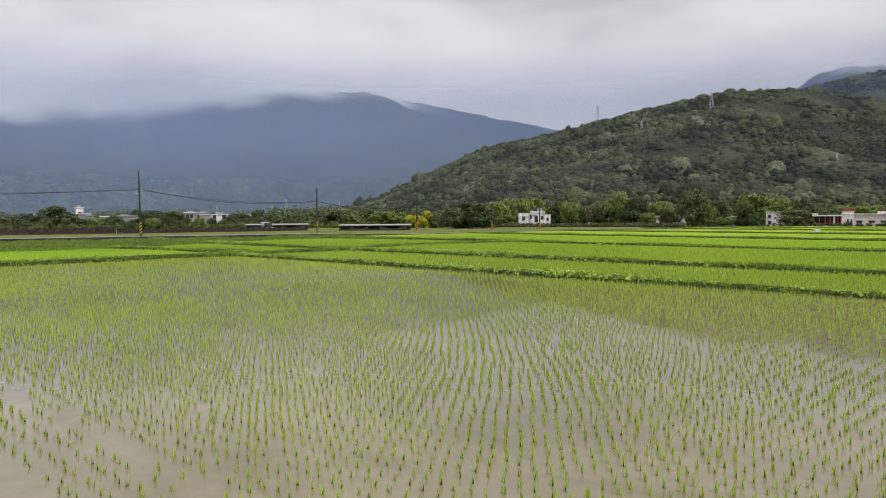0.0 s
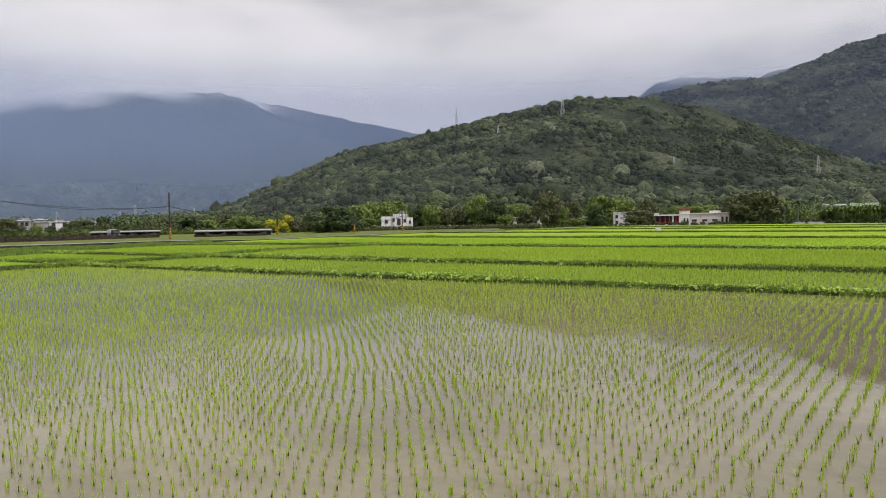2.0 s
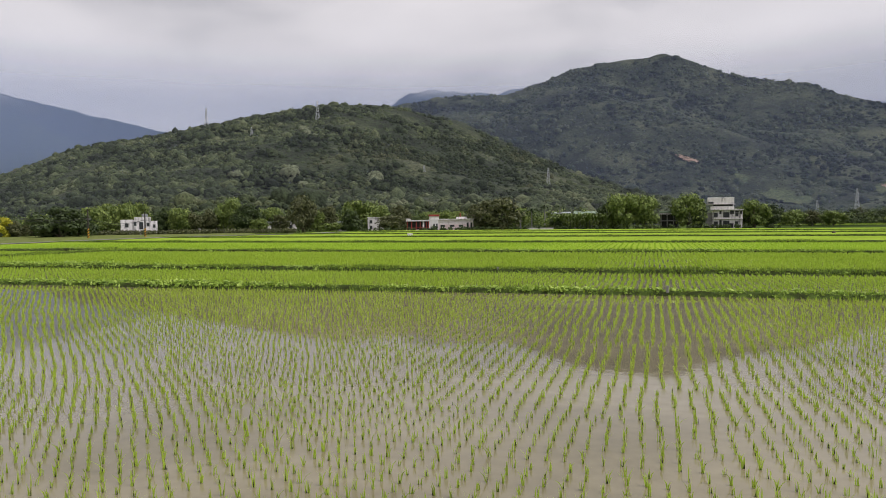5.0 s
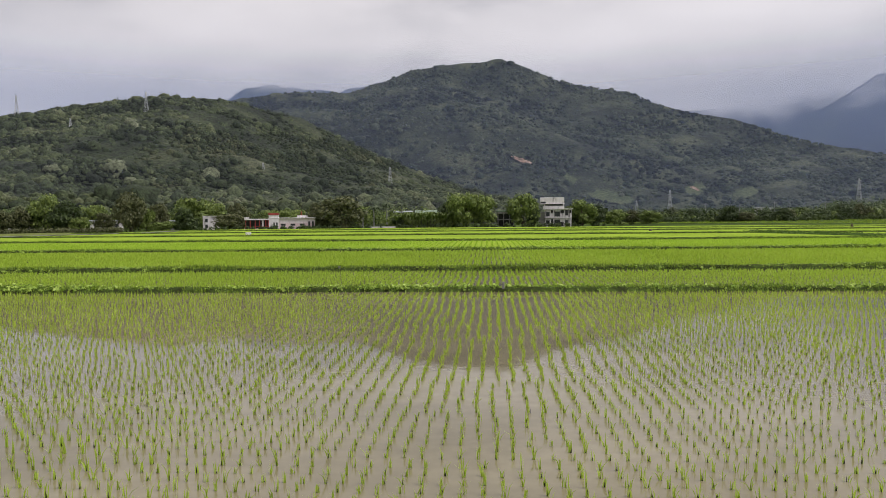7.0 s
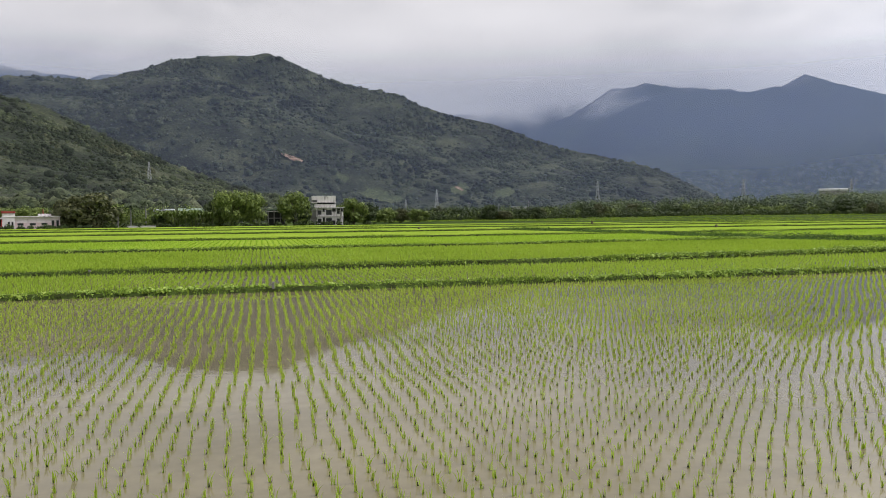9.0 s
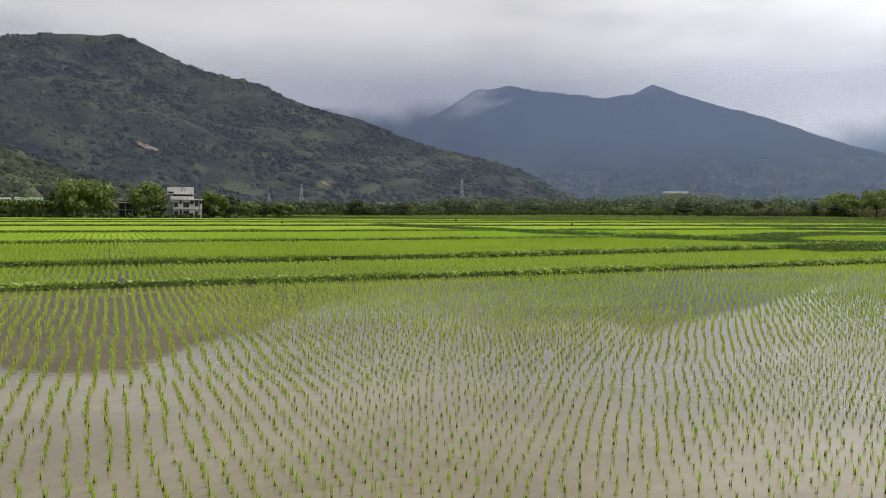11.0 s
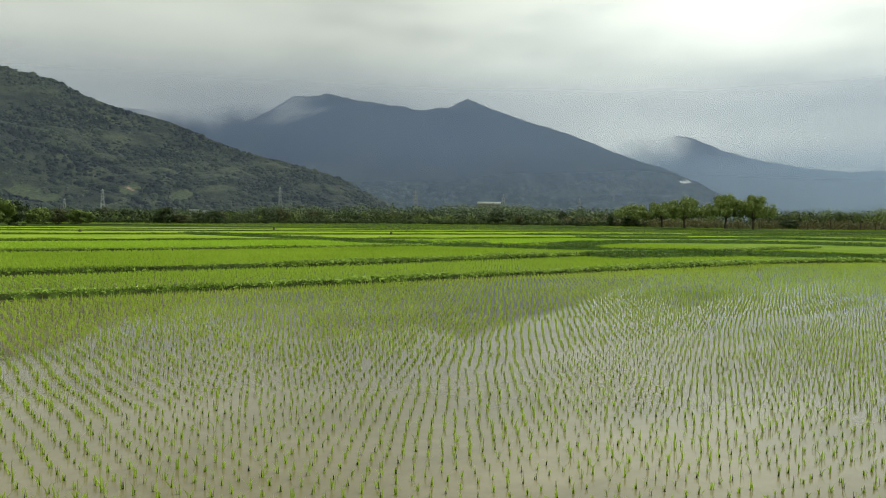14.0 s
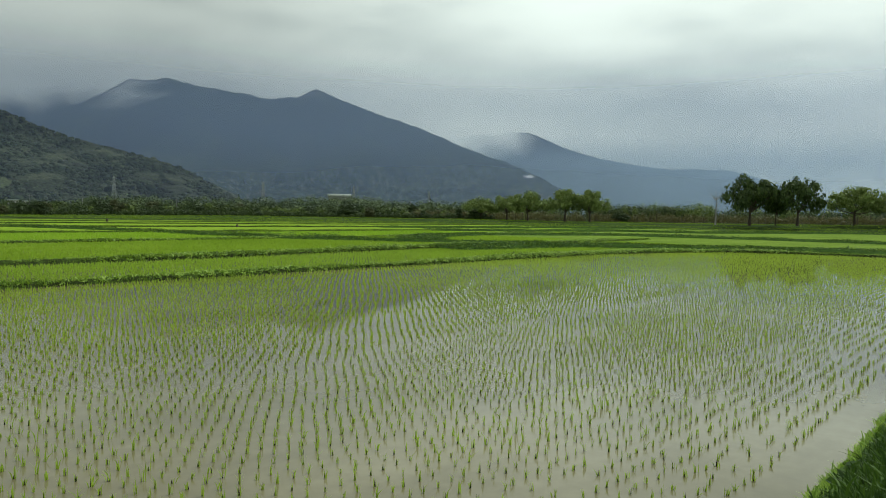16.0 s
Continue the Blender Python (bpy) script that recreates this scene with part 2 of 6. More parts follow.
FAR_STOPS = [(0.42, (0.012, 0.020, 0.014)), (0.48, (0.022, 0.036, 0.023)), (0.535, (0.042, 0.058, 0.038)), (0.60, (0.068, 0.086, 0.056)), (0.69, (0.125, 0.138, 0.098))]
BARK = surface("bark", [(0.3, (0.07, 0.055, 0.04)), (0.7, (0.16, 0.13, 0.10))], scale=3, bump=0.7, bump_scale=25, stretch=(1, 1, 0.3))
LEAF_A = leafy("leaves_dark", [(0.1, (0.022, 0.036, 0.012)), (0.5, (0.045, 0.07, 0.021)), (0.9, (0.085, 0.12, 0.034))], light=0.18, patch=0.4)
LEAF_B = leafy("leaves_fresh", [(0.1, (0.065, 0.10, 0.024)), (0.5, (0.145, 0.20, 0.046)), (0.9, (0.25, 0.31, 0.075))], light=0.18, patch=0.4)
SCRUB = leafy("scrub_leaves", [(0.1, (0.065, 0.066, 0.026)), (0.5, (0.13, 0.122, 0.045)), (0.9, (0.24, 0.205, 0.075))], light=0.18, patch=0.4)
LEAF_C = leafy("leaves_olive", [(0.1, (0.045, 0.055, 0.022)), (0.5, (0.09, 0.102, 0.04)), (0.9, (0.16, 0.165, 0.07))], light=0.18, patch=0.4)
LEAF_M = leafy("leaves_mid", [(0.1, (0.05, 0.075, 0.02)), (0.5, (0.10, 0.14, 0.035)), (0.9, (0.18, 0.225, 0.06))], light=0.18, patch=0.3)
LEAF_S = leafy("leaves_shade", [(0.1, (0.10, 0.145, 0.035)), (0.5, (0.20, 0.26, 0.07)), (0.9, (0.34, 0.39, 0.125))], light=0.28, patch=0.3)
LEAF_D = leafy("leaves_deep", [(0.1, (0.03, 0.052, 0.015)), (0.5, (0.065, 0.10, 0.028)), (0.9, (0.13, 0.17, 0.05))], light=0.18, patch=0.3)
FRESH = leafy("broad_weed_leaf", [(0.1, (0.17, 0.29, 0.04)), (0.5, (0.36, 0.51, 0.08)), (0.9, (0.55, 0.68, 0.16))], light=0.35, patch=0.4)
WOOD_A = leafy("woodland_dark", [(0.32, (0.018, 0.032, 0.010)), (0.5, (0.045, 0.072, 0.020)), (0.68, (0.105, 0.14, 0.036))], light=0.18, patch=0.13, patch_mix=0.8)
WOOD_D = leafy("woodland_deep", [(0.32, (0.025, 0.045, 0.013)), (0.5, (0.065, 0.10, 0.028)), (0.68, (0.15, 0.19, 0.055))], light=0.18, patch=0.11, patch_mix=0.8)
LEAF_Y = leafy("leaves_yellow", [(0.1, (0.20, 0.22, 0.02)), (0.5, (0.42, 0.40, 0.03)), (0.9, (0.62, 0.58, 0.06))], light=0.25, patch=0.4)
WHITE = surface("stained_white_render", [(0.34, (0.26, 0.245, 0.25)), (0.46, (0.70, 0.665, 0.68)), (0.8, (0.88, 0.85, 0.865))], scale=0.9, bump=0.1, bump_scale=6, stretch=(1.5, 1.5, 0.35), grain=0.15)
PINK = surface("pink_tile_band", [(0.3, (0.70, 0.53, 0.55)), (0.7, (0.82, 0.68, 0.70))], scale=1.0, bump=0.1, bump_scale=6)
BLUSH = surface("pale_pink_render", [(0.3, (0.52, 0.43, 0.44)), (0.45, (0.80, 0.72, 0.735)), (0.8, (0.87, 0.81, 0.825))], scale=0.8, bump=0.1, bump_scale=6, stretch=(1.5, 1.5, 0.4), grain=0.15)
RED = surface("red_paint", [(0.3, (0.28, 0.05, 0.05)), (0.7, (0.42, 0.08, 0.07))], scale=1.2, bump=0.15)
# near-black colour standing in for the shade inside openings and recesses
DARK = surface("dark_opening", [(0.3, (0.012, 0.013, 0.015)), (0.7, (0.03, 0.03, 0.035))], rough=0.3, bump=0.0)
METAL = surface("galvanised_steel", [(0.3, (0.28, 0.29, 0.30)), (0.7, (0.42, 0.43, 0.44))], rough=0.45, metal=0.6, bump=0.1)
CONCRETE = surface("grey_concrete", [(0.3, (0.22, 0.215, 0.21)), (0.7, (0.38, 0.37, 0.36))], scale=0.8, bump=0.3, bump_scale=12)
PASTURE = surface("pasture", [(0.3, (0.11, 0.14, 0.04)), (0.7, (0.235, 0.27, 0.085))], scale=0.35, bump=0.8, bump_scale=6, grain=0.4, gloss=0.02)
ROOFG = surface("green_sheet_roof", [(0.3, (0.17, 0.25, 0.17)), (0.7, (0.27, 0.36, 0.25))], scale=0.8, rough=0.5, bump=0.1)
ROOFB = surface("pale_sheet_roof", [(0.3, (0.42, 0.47, 0.50)), (0.7, (0.60, 0.64, 0.66))], scale=0.8, rough=0.45, bump=0.1)
ROOFS = surface("weathered_grey_roof", [(0.3, (0.28, 0.285, 0.29)), (0.7, (0.43, 0.435, 0.44))], scale=0.6, rough=0.6, bump=0.2)
POLE = surface("tarred_pole", [(0.3, (0.03, 0.028, 0.025)), (0.7, (0.07, 0.06, 0.05))], scale=2, bump=0.4, stretch=(1, 1, 0.2))
YELLOW = surface("yellow_band", [(0.3, (0.50, 0.26, 0.02)), (0.7, (0.62, 0.34, 0.03))], scale=3, bump=0.1)
BLACK = surface("black_band", [(0.3, (0.015, 0.015, 0.015)), (0.7, (0.03, 0.03, 0.03))], scale=3, bump=0.1)
NET = surface("brown_netting", [(0.3, (0.022, 0.018, 0.016)), (0.7, (0.075, 0.055, 0.046))], scale=1.2, bump=0.5, bump_scale=14)
# shadow under the road edge as a wall colour; also the dark truck cab
WALL_SHADE_AND_CAB = surface("wall_shade_and_cab_dark", [(0.3, (0.018, 0.019, 0.015)), (0.7, (0.045, 0.046, 0.036))], scale=0.9, bump=0.4, bump_scale=9)
TYRE = surface("tyre_rubber", [(0.3, (0.012, 0.012, 0.012)), (0.7, (0.03, 0.03, 0.03))], scale=4, bump=0.2)
BLUE = surface("faded_blue_paint", [(0.3, (0.10, 0.17, 0.32)), (0.7, (0.18, 0.27, 0.45))], scale=2, rough=0.4, bump=0.05)
ASPHALT = surface("worn_road", [(0.3, (0.16, 0.16, 0.155)), (0.7, (0.26, 0.255, 0.25))], scale=0.5, bump=0.3, bump_scale=20)
SCAR = surface("bare_earth", [(0.38, (0.06, 0.06, 0.03)), (0.48, (0.22, 0.14, 0.10)), (0.65, (0.38, 0.28, 0.21))], scale=0.09, bump=0.4, bump_scale=0.4)
GLASS = surface("window_glass", [(0.3, (0.03, 0.035, 0.04)), (0.7, (0.06, 0.065, 0.07))], rough=0.08, bump=0.0)


# ---- mesh helpers ----
def P(az, d, z=0.0):
    """A place by its bearing (degrees, left of the paddy's cross line) and distance from the viewpoint."""
    return Vector((-d * math.sin(radians(az)), d * math.cos(radians(az)), z))


def mesh_np(name, verts, faces, mat, smooth=False):
    """A mesh from arrays: verts (n, 3), faces (m, k)."""
    verts, faces = np.asarray(verts, np.float32), np.asarray(faces, np.int32)
    me = bpy.data.meshes.new(name)
    k = faces.shape[1]
    me.vertices.add(len(verts))
    me.vertices.foreach_set("co", verts.ravel())
    me.loops.add(faces.size)
    me.loops.foreach_set("vertex_index", faces.ravel())
    me.polygons.add(len(faces))
    me.polygons.foreach_set("loop_start", np.arange(0, faces.size, k, dtype=np.int32))
    me.polygons.foreach_set("loop_total", np.full(len(faces), k, np.int32))
    if smooth:
        me.polygons.foreach_set("use_smooth", np.ones(len(faces), bool))
    me.materials.append(mat)
    me.update(calc_edges=True)
    me.validate()
    return me


def part(name, bm, mat, parent, label=""):
    me = bm if isinstance(bm, bpy.types.Mesh) else bpy.data.meshes.new(name)
    if not isinstance(bm, bpy.types.Mesh):
        bm.to_mesh(me)
        bm.free()
        me.materials.append(mat)
    ob = new(name, me)
    ob.parent = parent
    return tagged(ob, label)


def box(x0, x1, y0, y1, z0, z1, bevel=0.0, bm=None):
    bm = bm or bmesh.new()
    made = bmesh.ops.create_cube(bm, size=1.0)["verts"]
    for v in made:
        v.co = Vector(((x0 + x1) / 2 + v.co.x * (x1 - x0), (y0 + y1) / 2 + v.co.y * (y1 - y0), (z0 + z1) / 2 + v.co.z * (z1 - z0)))
    if bevel:
        bmesh.ops.bevel(bm, geom=list({e for v in made for e in v.link_edges}), offset=bevel, segments=1, affect="EDGES")
    return bm


def tube(points, radii, sides=7, bm=None):
    """A tapered tube along points."""
    bm = bm or bmesh.new()
    rings = []
    for i, (p, r) in enumerate(zip(points, radii)):
        p = Vector(p)
        a, b = Vector(points[max(i - 1, 0)]), Vector(points[min(i + 1, len(points) - 1)])
        q = (b - a).to_track_quat("Z", "Y")
        rings.append([bm.verts.new(p + q @ Vector((r * math.cos(k * math.tau / sides), r * math.sin(k * math.tau / sides), 0))) for k in range(sides)])
    for a, b in zip(rings, rings[1:]):
        for k in range(sides):
            bm.faces.new((a[k], a[(k + 1) % sides], b[(k + 1) % sides], b[k]))
    bm.faces.new(rings[-1])
    bm.faces.new(rings[0][::-1])
    return bm


def smooth_curve(points, x):
    """Cosine-eased interpolation through (position, value, ...) rows in rising position."""
    pts = np.array(sorted(points), float)
    out = []
    for k in range(1, pts.shape[1]):
        out.append(np.interp(x, pts[:, 0], pts[:, k]))
    return out


rng = np.random.default_rng(7)


def fbm(x, y, seed, octaves=4):
    """Smooth noise over arrays, about -1 to 1."""
    r = np.random.default_rng(seed)
    out, amp = np.zeros_like(x), 1.0
    for o in range(octaves):
        for _ in range(4):
            a, ph = r.uniform(0, math.tau), r.uniform(0, math.tau)
            k = r.uniform(0.7, 1.4) * 2 ** o
            out += amp * 0.5 * np.sin(k * (x * math.cos(a) + y * math.sin(a)) + ph + 0.8 * np.sin(k * 0.7 * (y * math.cos(a) - x * math.sin(a))))
        amp *= 0.55
    return out / 2


# ---- ground sheet ----
def build_ground():
    radii = np.concatenate([[0.5], np.geomspace(4, 4900, 60)])
    angles = np.radians(np.arange(0, 360, 3))
    R, A = np.meshgrid(radii, angles, indexing="ij")
    X, Y = -R * np.sin(A), R * np.cos(A)
    Z = np.full_like(X, -0.25)
    v = np.stack([X, Y, Z], -1).reshape(-1, 3)
    n = len(angles)
    f = [(i * n + j, i * n + (j + 1) % n, (i + 1) * n + (j + 1) % n, (i + 1) * n + j) for i in range(len(radii) - 1) for j in range(n)]
    f.append((0, n // 3, 2 * n // 3, 2 * n // 3))
    f = [q for q in f if len(set(q)) == 4]
    tagged(new("ground", mesh_np("ground", v, f, GROUND)), "grassy valley plain reaching to the mountains", "ground", kind="structure")


build_ground()


# ---- hills and mountains ----
def ridge_height(ctrl, foot, power, gully, seed):
    """The shape of a range seen from the plain. ctrl rows: bearing, elevation of the crest, distance of the crest."""
    def shape(az, s):
        el, dist = smooth_curve(ctrl, az)
        f = foot(az) if callable(foot) else np.full_like(az, foot)
        r = f + s * (dist - f)
        crest = EYE + dist * np.tan(np.radians(el))
        up = np.where(s <= 1, np.clip(s, 0, 1) ** power, 1 - (s - 1) * 1.2)
        x, y = -r * np.sin(np.radians(az)), r * np.cos(np.radians(az))
        k = gully
        cut = fbm(x / k, y / k, seed) * np.clip(s, 0, 1) * np.clip(1 - s, 0, 1) * 1.05
        z = crest * np.clip(up + cut, 0, 2) - 0.3
        return x, y, z
    return shape


def range_mesh(name, ctrl, foot, power, gully, seed, mat, step, rows, rough=0.0, back=True):
    lo, hi = min(c[0] for c in ctrl), max(c[0] for c in ctrl)
    az = np.arange(lo, hi + step / 2, step)
    s = np.concatenate([np.linspace(0, 1, rows), [1.06, 1.15, 1.3] if back else [1.01]])
    A, S = np.meshgrid(az, s, indexing="ij")
    x, y, z = ridge_height(ctrl, foot, power, gully, seed)(A, S)
    if rough:
        z = z + rough * fbm(x / 25, y / 25, seed + 5, 3) * np.clip(S * 4, 0, 1)
    v = np.stack([x, y, z], -1).reshape(-1, 3)
    n = len(s)
    i, j = np.meshgrid(np.arange(len(az) - 1), np.arange(n - 1), indexing="ij")
    a = (i * n + j).ravel()
    f = np.stack([a, a + 1, a + n + 1, a + n], -1)
    return mesh_np(name, v, f, mat, smooth=True)


HILL_A = [(58, 0.2, 700), (53, 0.5, 750), (51.3, 0.75, 800), (48.7, 1.9, 850), (46, 3.3, 900), (42.1, 5.0, 950), (36, 6.3, 980), (33, 7.0, 980), (29.8, 7.7, 960),
          (27, 8.1, 940), (24, 8.65, 920), (21.9, 8.6, 920), (19.4, 8.5, 940), (14, 7.3, 960), (10, 5.4, 950), (5, 3.2, 920), (0, 1.5, 860), (-4, 0.6, 800), (-8, 0.1, 760)]
HILL_B = [(24, 7.6, 1500), (19.4, 8.55, 1550), (14.6, 9.35, 1600), (10.4, 9.35, 1650), (7.9, 10.2, 1700), (5.9, 10.95, 1750), (3.5, 11.4, 1780), (0.5, 11.5, 1800),
          (-1.2, 11.8, 1800), (-2.6, 11.3, 1800), (-4.8, 10.35, 1790), (-6.9, 9.75, 1780), (-10.8, 9.0, 1760), (-12.2, 8.3, 1740), (-14.3, 7.5, 1720), (-18.0, 6.7, 1700),
          (-21.6, 5.3, 1680), (-24.5, 4.4, 1660), (-27.7, 3.75, 1640), (-30.6, 2.9, 1620), (-32.6, 1.85, 1600), (-35, 0.6, 1600), (-37, 0.0, 1600)]
PEAKED = [(-15, 3.5, 3700), (-18.4, 5.0, 3700), (-21.5, 5.9, 3700), (-23.5, 7.0, 3700), (-25.7, 8.2, 3700), (-27, 9.0, 3700), (-29.5, 9.35, 3700), (-31.3, 8.95, 3700), (-34.3, 8.55, 3700), (-36.5, 8.35, 3700), (-38.7, 8.6, 3700), (-40.2, 9.2, 3700), (-41.7, 8.6, 3700), (-45.5, 7.35, 3700), (-47.6, 6.75, 3700), (-51.7, 5.1, 3700), (-55.6, 3.8, 3700), (-59.4, 2.0, 3700), (-63, 0.3, 3700)]
FOOT_B = 1000.0


def FOOT_A(az):
    return np.interp(az, [-10, -4, 2, 40, 47, 58], [420, 330, 300, 300, 420, 640])


CLEARINGS = [  # on the pointed mountain: bearings, elevations, kind, label
    (-1.9, -3.5, 3.95, 4.28, "landslip", "reddish bare landslip scar in the forest"),
    (-15.1, -15.8, 1.62, 1.82, "bare_patch", "small pinkish bare patch on an open slope"),
]
OPEN_SLOPES = [  # bearing and elevation of the middle, half width and half height, lean (degrees up per degree of bearing)
    (-6.9, 2.35, 1.35, 0.28, 0.62), (-9.3, 1.25, 2.0, 0.45, 0.22), (-15.45, 1.75, 0.75, 0.55, -0.1), (-18.9, 1.35, 0.85, 0.40, -0.15)]


def open_slope(az, el, grow=1.0):
    """Whether a place on the pointed mountain is open grass and scrub."""
    inside = np.zeros(np.shape(az), bool)
    for a, e, wa, we, lean in OPEN_SLOPES:
        u = (np.asarray(az) - a) / wa
        inside |= u ** 2 + ((np.asarray(el) - e - lean * (np.asarray(az) - a)) / we) ** 2 < grow * (1 + 0.3 * np.sin(np.asarray(az) * 7 + np.asarray(el) * 5))
    return inside



def slope_place(ctrl, foot, power, gully, seed, az, el):
    """Where a slope is seen at that bearing and elevation."""
    s = np.linspace(0.02, 1.0, 400)
    x, y, z = ridge_height(ctrl, foot, power, gully, seed)(np.full_like(s, az), s)
    d = np.hypot(x, y)
    e = np.degrees(np.arctan2(z - EYE, d))
    k = int(np.argmax(e >= el)) if (e >= el).any() else len(s) - 1
    return float(d[k]), float(z[k]), float(s[k])


def crowns(name, ctrl, foot, power, gully, seed, mat, count, size, near, lift, bare=(), only=(), leaves=(26, 8), where=None):
    """A closed wood on a slope: lumpy crowns of many sizes, one beside the other."""
    r = np.random.default_rng(seed)
    lo, hi = min(c[0] for c in ctrl), max(c[0] for c in ctrl)
    shape = ridge_height(ctrl, foot, power, gully, seed)
    az = r.uniform(lo, hi, count)
    s = r.uniform(0.0, 1.05, count) ** 0.72
    x, y, z = shape(az, s)
    if only:
        shapes = [(rng.uniform(a1, a0, count), rng.uniform(e0, e1, count), (a0 + a1) / 2, (a0 - a1) / 2, (e0 + e1) / 2, (e1 - e0) / 2) for a0, a1, e0, e1 in only]
        rows = []
        for aa, ee, am, aw, em, ew in shapes:
            for a_, e_ in zip(aa, ee):
                if ((a_ - am) / aw) ** 2 + ((e_ - em - 0.5 * ew * (a_ - am) / aw) / ew) ** 2 < 0.9 + 0.35 * math.sin(a_ * 9 + e_ * 14):
                    d, zz, _ = slope_place(ctrl, foot, power, gully, seed, a_, e_)
                    rows.append((a_, d, zz))
        rows = np.array(rows)
        az = rows[:, 0]
        x, y, z = -rows[:, 1] * np.sin(np.radians(az)), rows[:, 1] * np.cos(np.radians(az)), rows[:, 2]
    keep = z > 0.2
    el = np.degrees(np.arctan2(z - EYE, np.hypot(x, y)))
    for a0, a1, e0, e1, *_ in bare:
        keep &= ~((az < a0) & (az > a1) & (el > e0 - 0.15) & (el < e1))
    if where:
        keep &= where(az, el)
    x, y, z = x[keep], y[keep], z[keep]
    close = np.hypot(x, y) < near
    protos = []
    for k in range(16):
        bm = bmesh.new()
        bmesh.ops.create_icosphere(bm, subdivisions=2 if k < 8 else 1, radius=0.92)
        bmesh.ops.delete(bm, geom=[f for f in bm.faces if f.calc_center_median().z < -0.25], context="FACES")  # what never shows
        off = Vector((k * 13.7, k * 5.1, 0))
        vv = [v.co * (1 + 0.34 * noise.noise(v.co * 1.8 + off) + 0.28 * noise.noise(v.co * 4.0 + off)) for v in bm.verts]
        bm.verts.index_update()
        ff = [[v.index for v in f.verts] for f in bm.faces]
        bm.free()
        for _ in range(leaves[0] if k < 8 else leaves[1]):  # leaf clumps standing off the core
            d = Vector(r.normal(size=3)).normalized()
            if d.z < -0.3:
                d.z *= -1
            p = d * (0.92 + 0.31 * noise.noise(d * 1.66 + off) + 0.26 * noise.noise(d * 3.7 + off)) * r.uniform(0.97, 1.12)
            t = (d + Vector(r.normal(0, 0.4, 3))).cross(Vector(r.normal(size=3))).normalized()
            q = d.cross(t) + d * r.uniform(-0.2, 0.7)
            w_ = r.uniform(0.09, 0.20)
            i = len(vv)
            vv += [p - t * w_, p + t * w_, p + q * w_ * 1.5]
            ff.append([i, i + 1, i + 2])
        protos.append((np.array(vv), np.array(ff)))
    V, F, base = [], [], 0
    which = r.integers(0, 8, len(x)) + np.where(close, 0, 8)
    rad = size * r.lognormal(-0.06, 0.46, len(x))
    turn = r.uniform(0, math.tau, len(x))
    tall = r.uniform(0.6, 1.15, len(x))
    for k in range(16):
        m = which == k
        pv, pf = protos[k]
        c, sn = np.cos(turn[m])[:, None], np.sin(turn[m])[:, None]
        R = rad[m][:, None]
        vx = (pv[None, :, 0] * c - pv[None, :, 1] * sn) * R + x[m][:, None]
        vy = (pv[None, :, 0] * sn + pv[None, :, 1] * c) * R + y[m][:, None]
        vz = pv[None, :, 2] * R * tall[m][:, None] + (z[m] + rad[m] * lift)[:, None]
        V.append(np.stack([vx, vy, vz], -1).reshape(-1, 3))
        n = m.sum()
        F.append((pf[None] + (np.arange(n) * len(pv))[:, None, None]).reshape(-1, 3) + base)
        base += n * len(pv)
    return mesh_np(name, np.concatenate(V), np.concatenate(F), mat, smooth=True)


def plantation(az, el):
    """The part of the low hill that is planted with palms."""
    return ((az - 17) / 10.5) ** 2 + ((el - 3.9 - 0.06 * (az - 17)) / 2.3) ** 2 < 1 + 0.35 * np.sin(az * 1.7 + el * 2.1) + 0.25 * np.sin(az * 4.1 - el * 5)


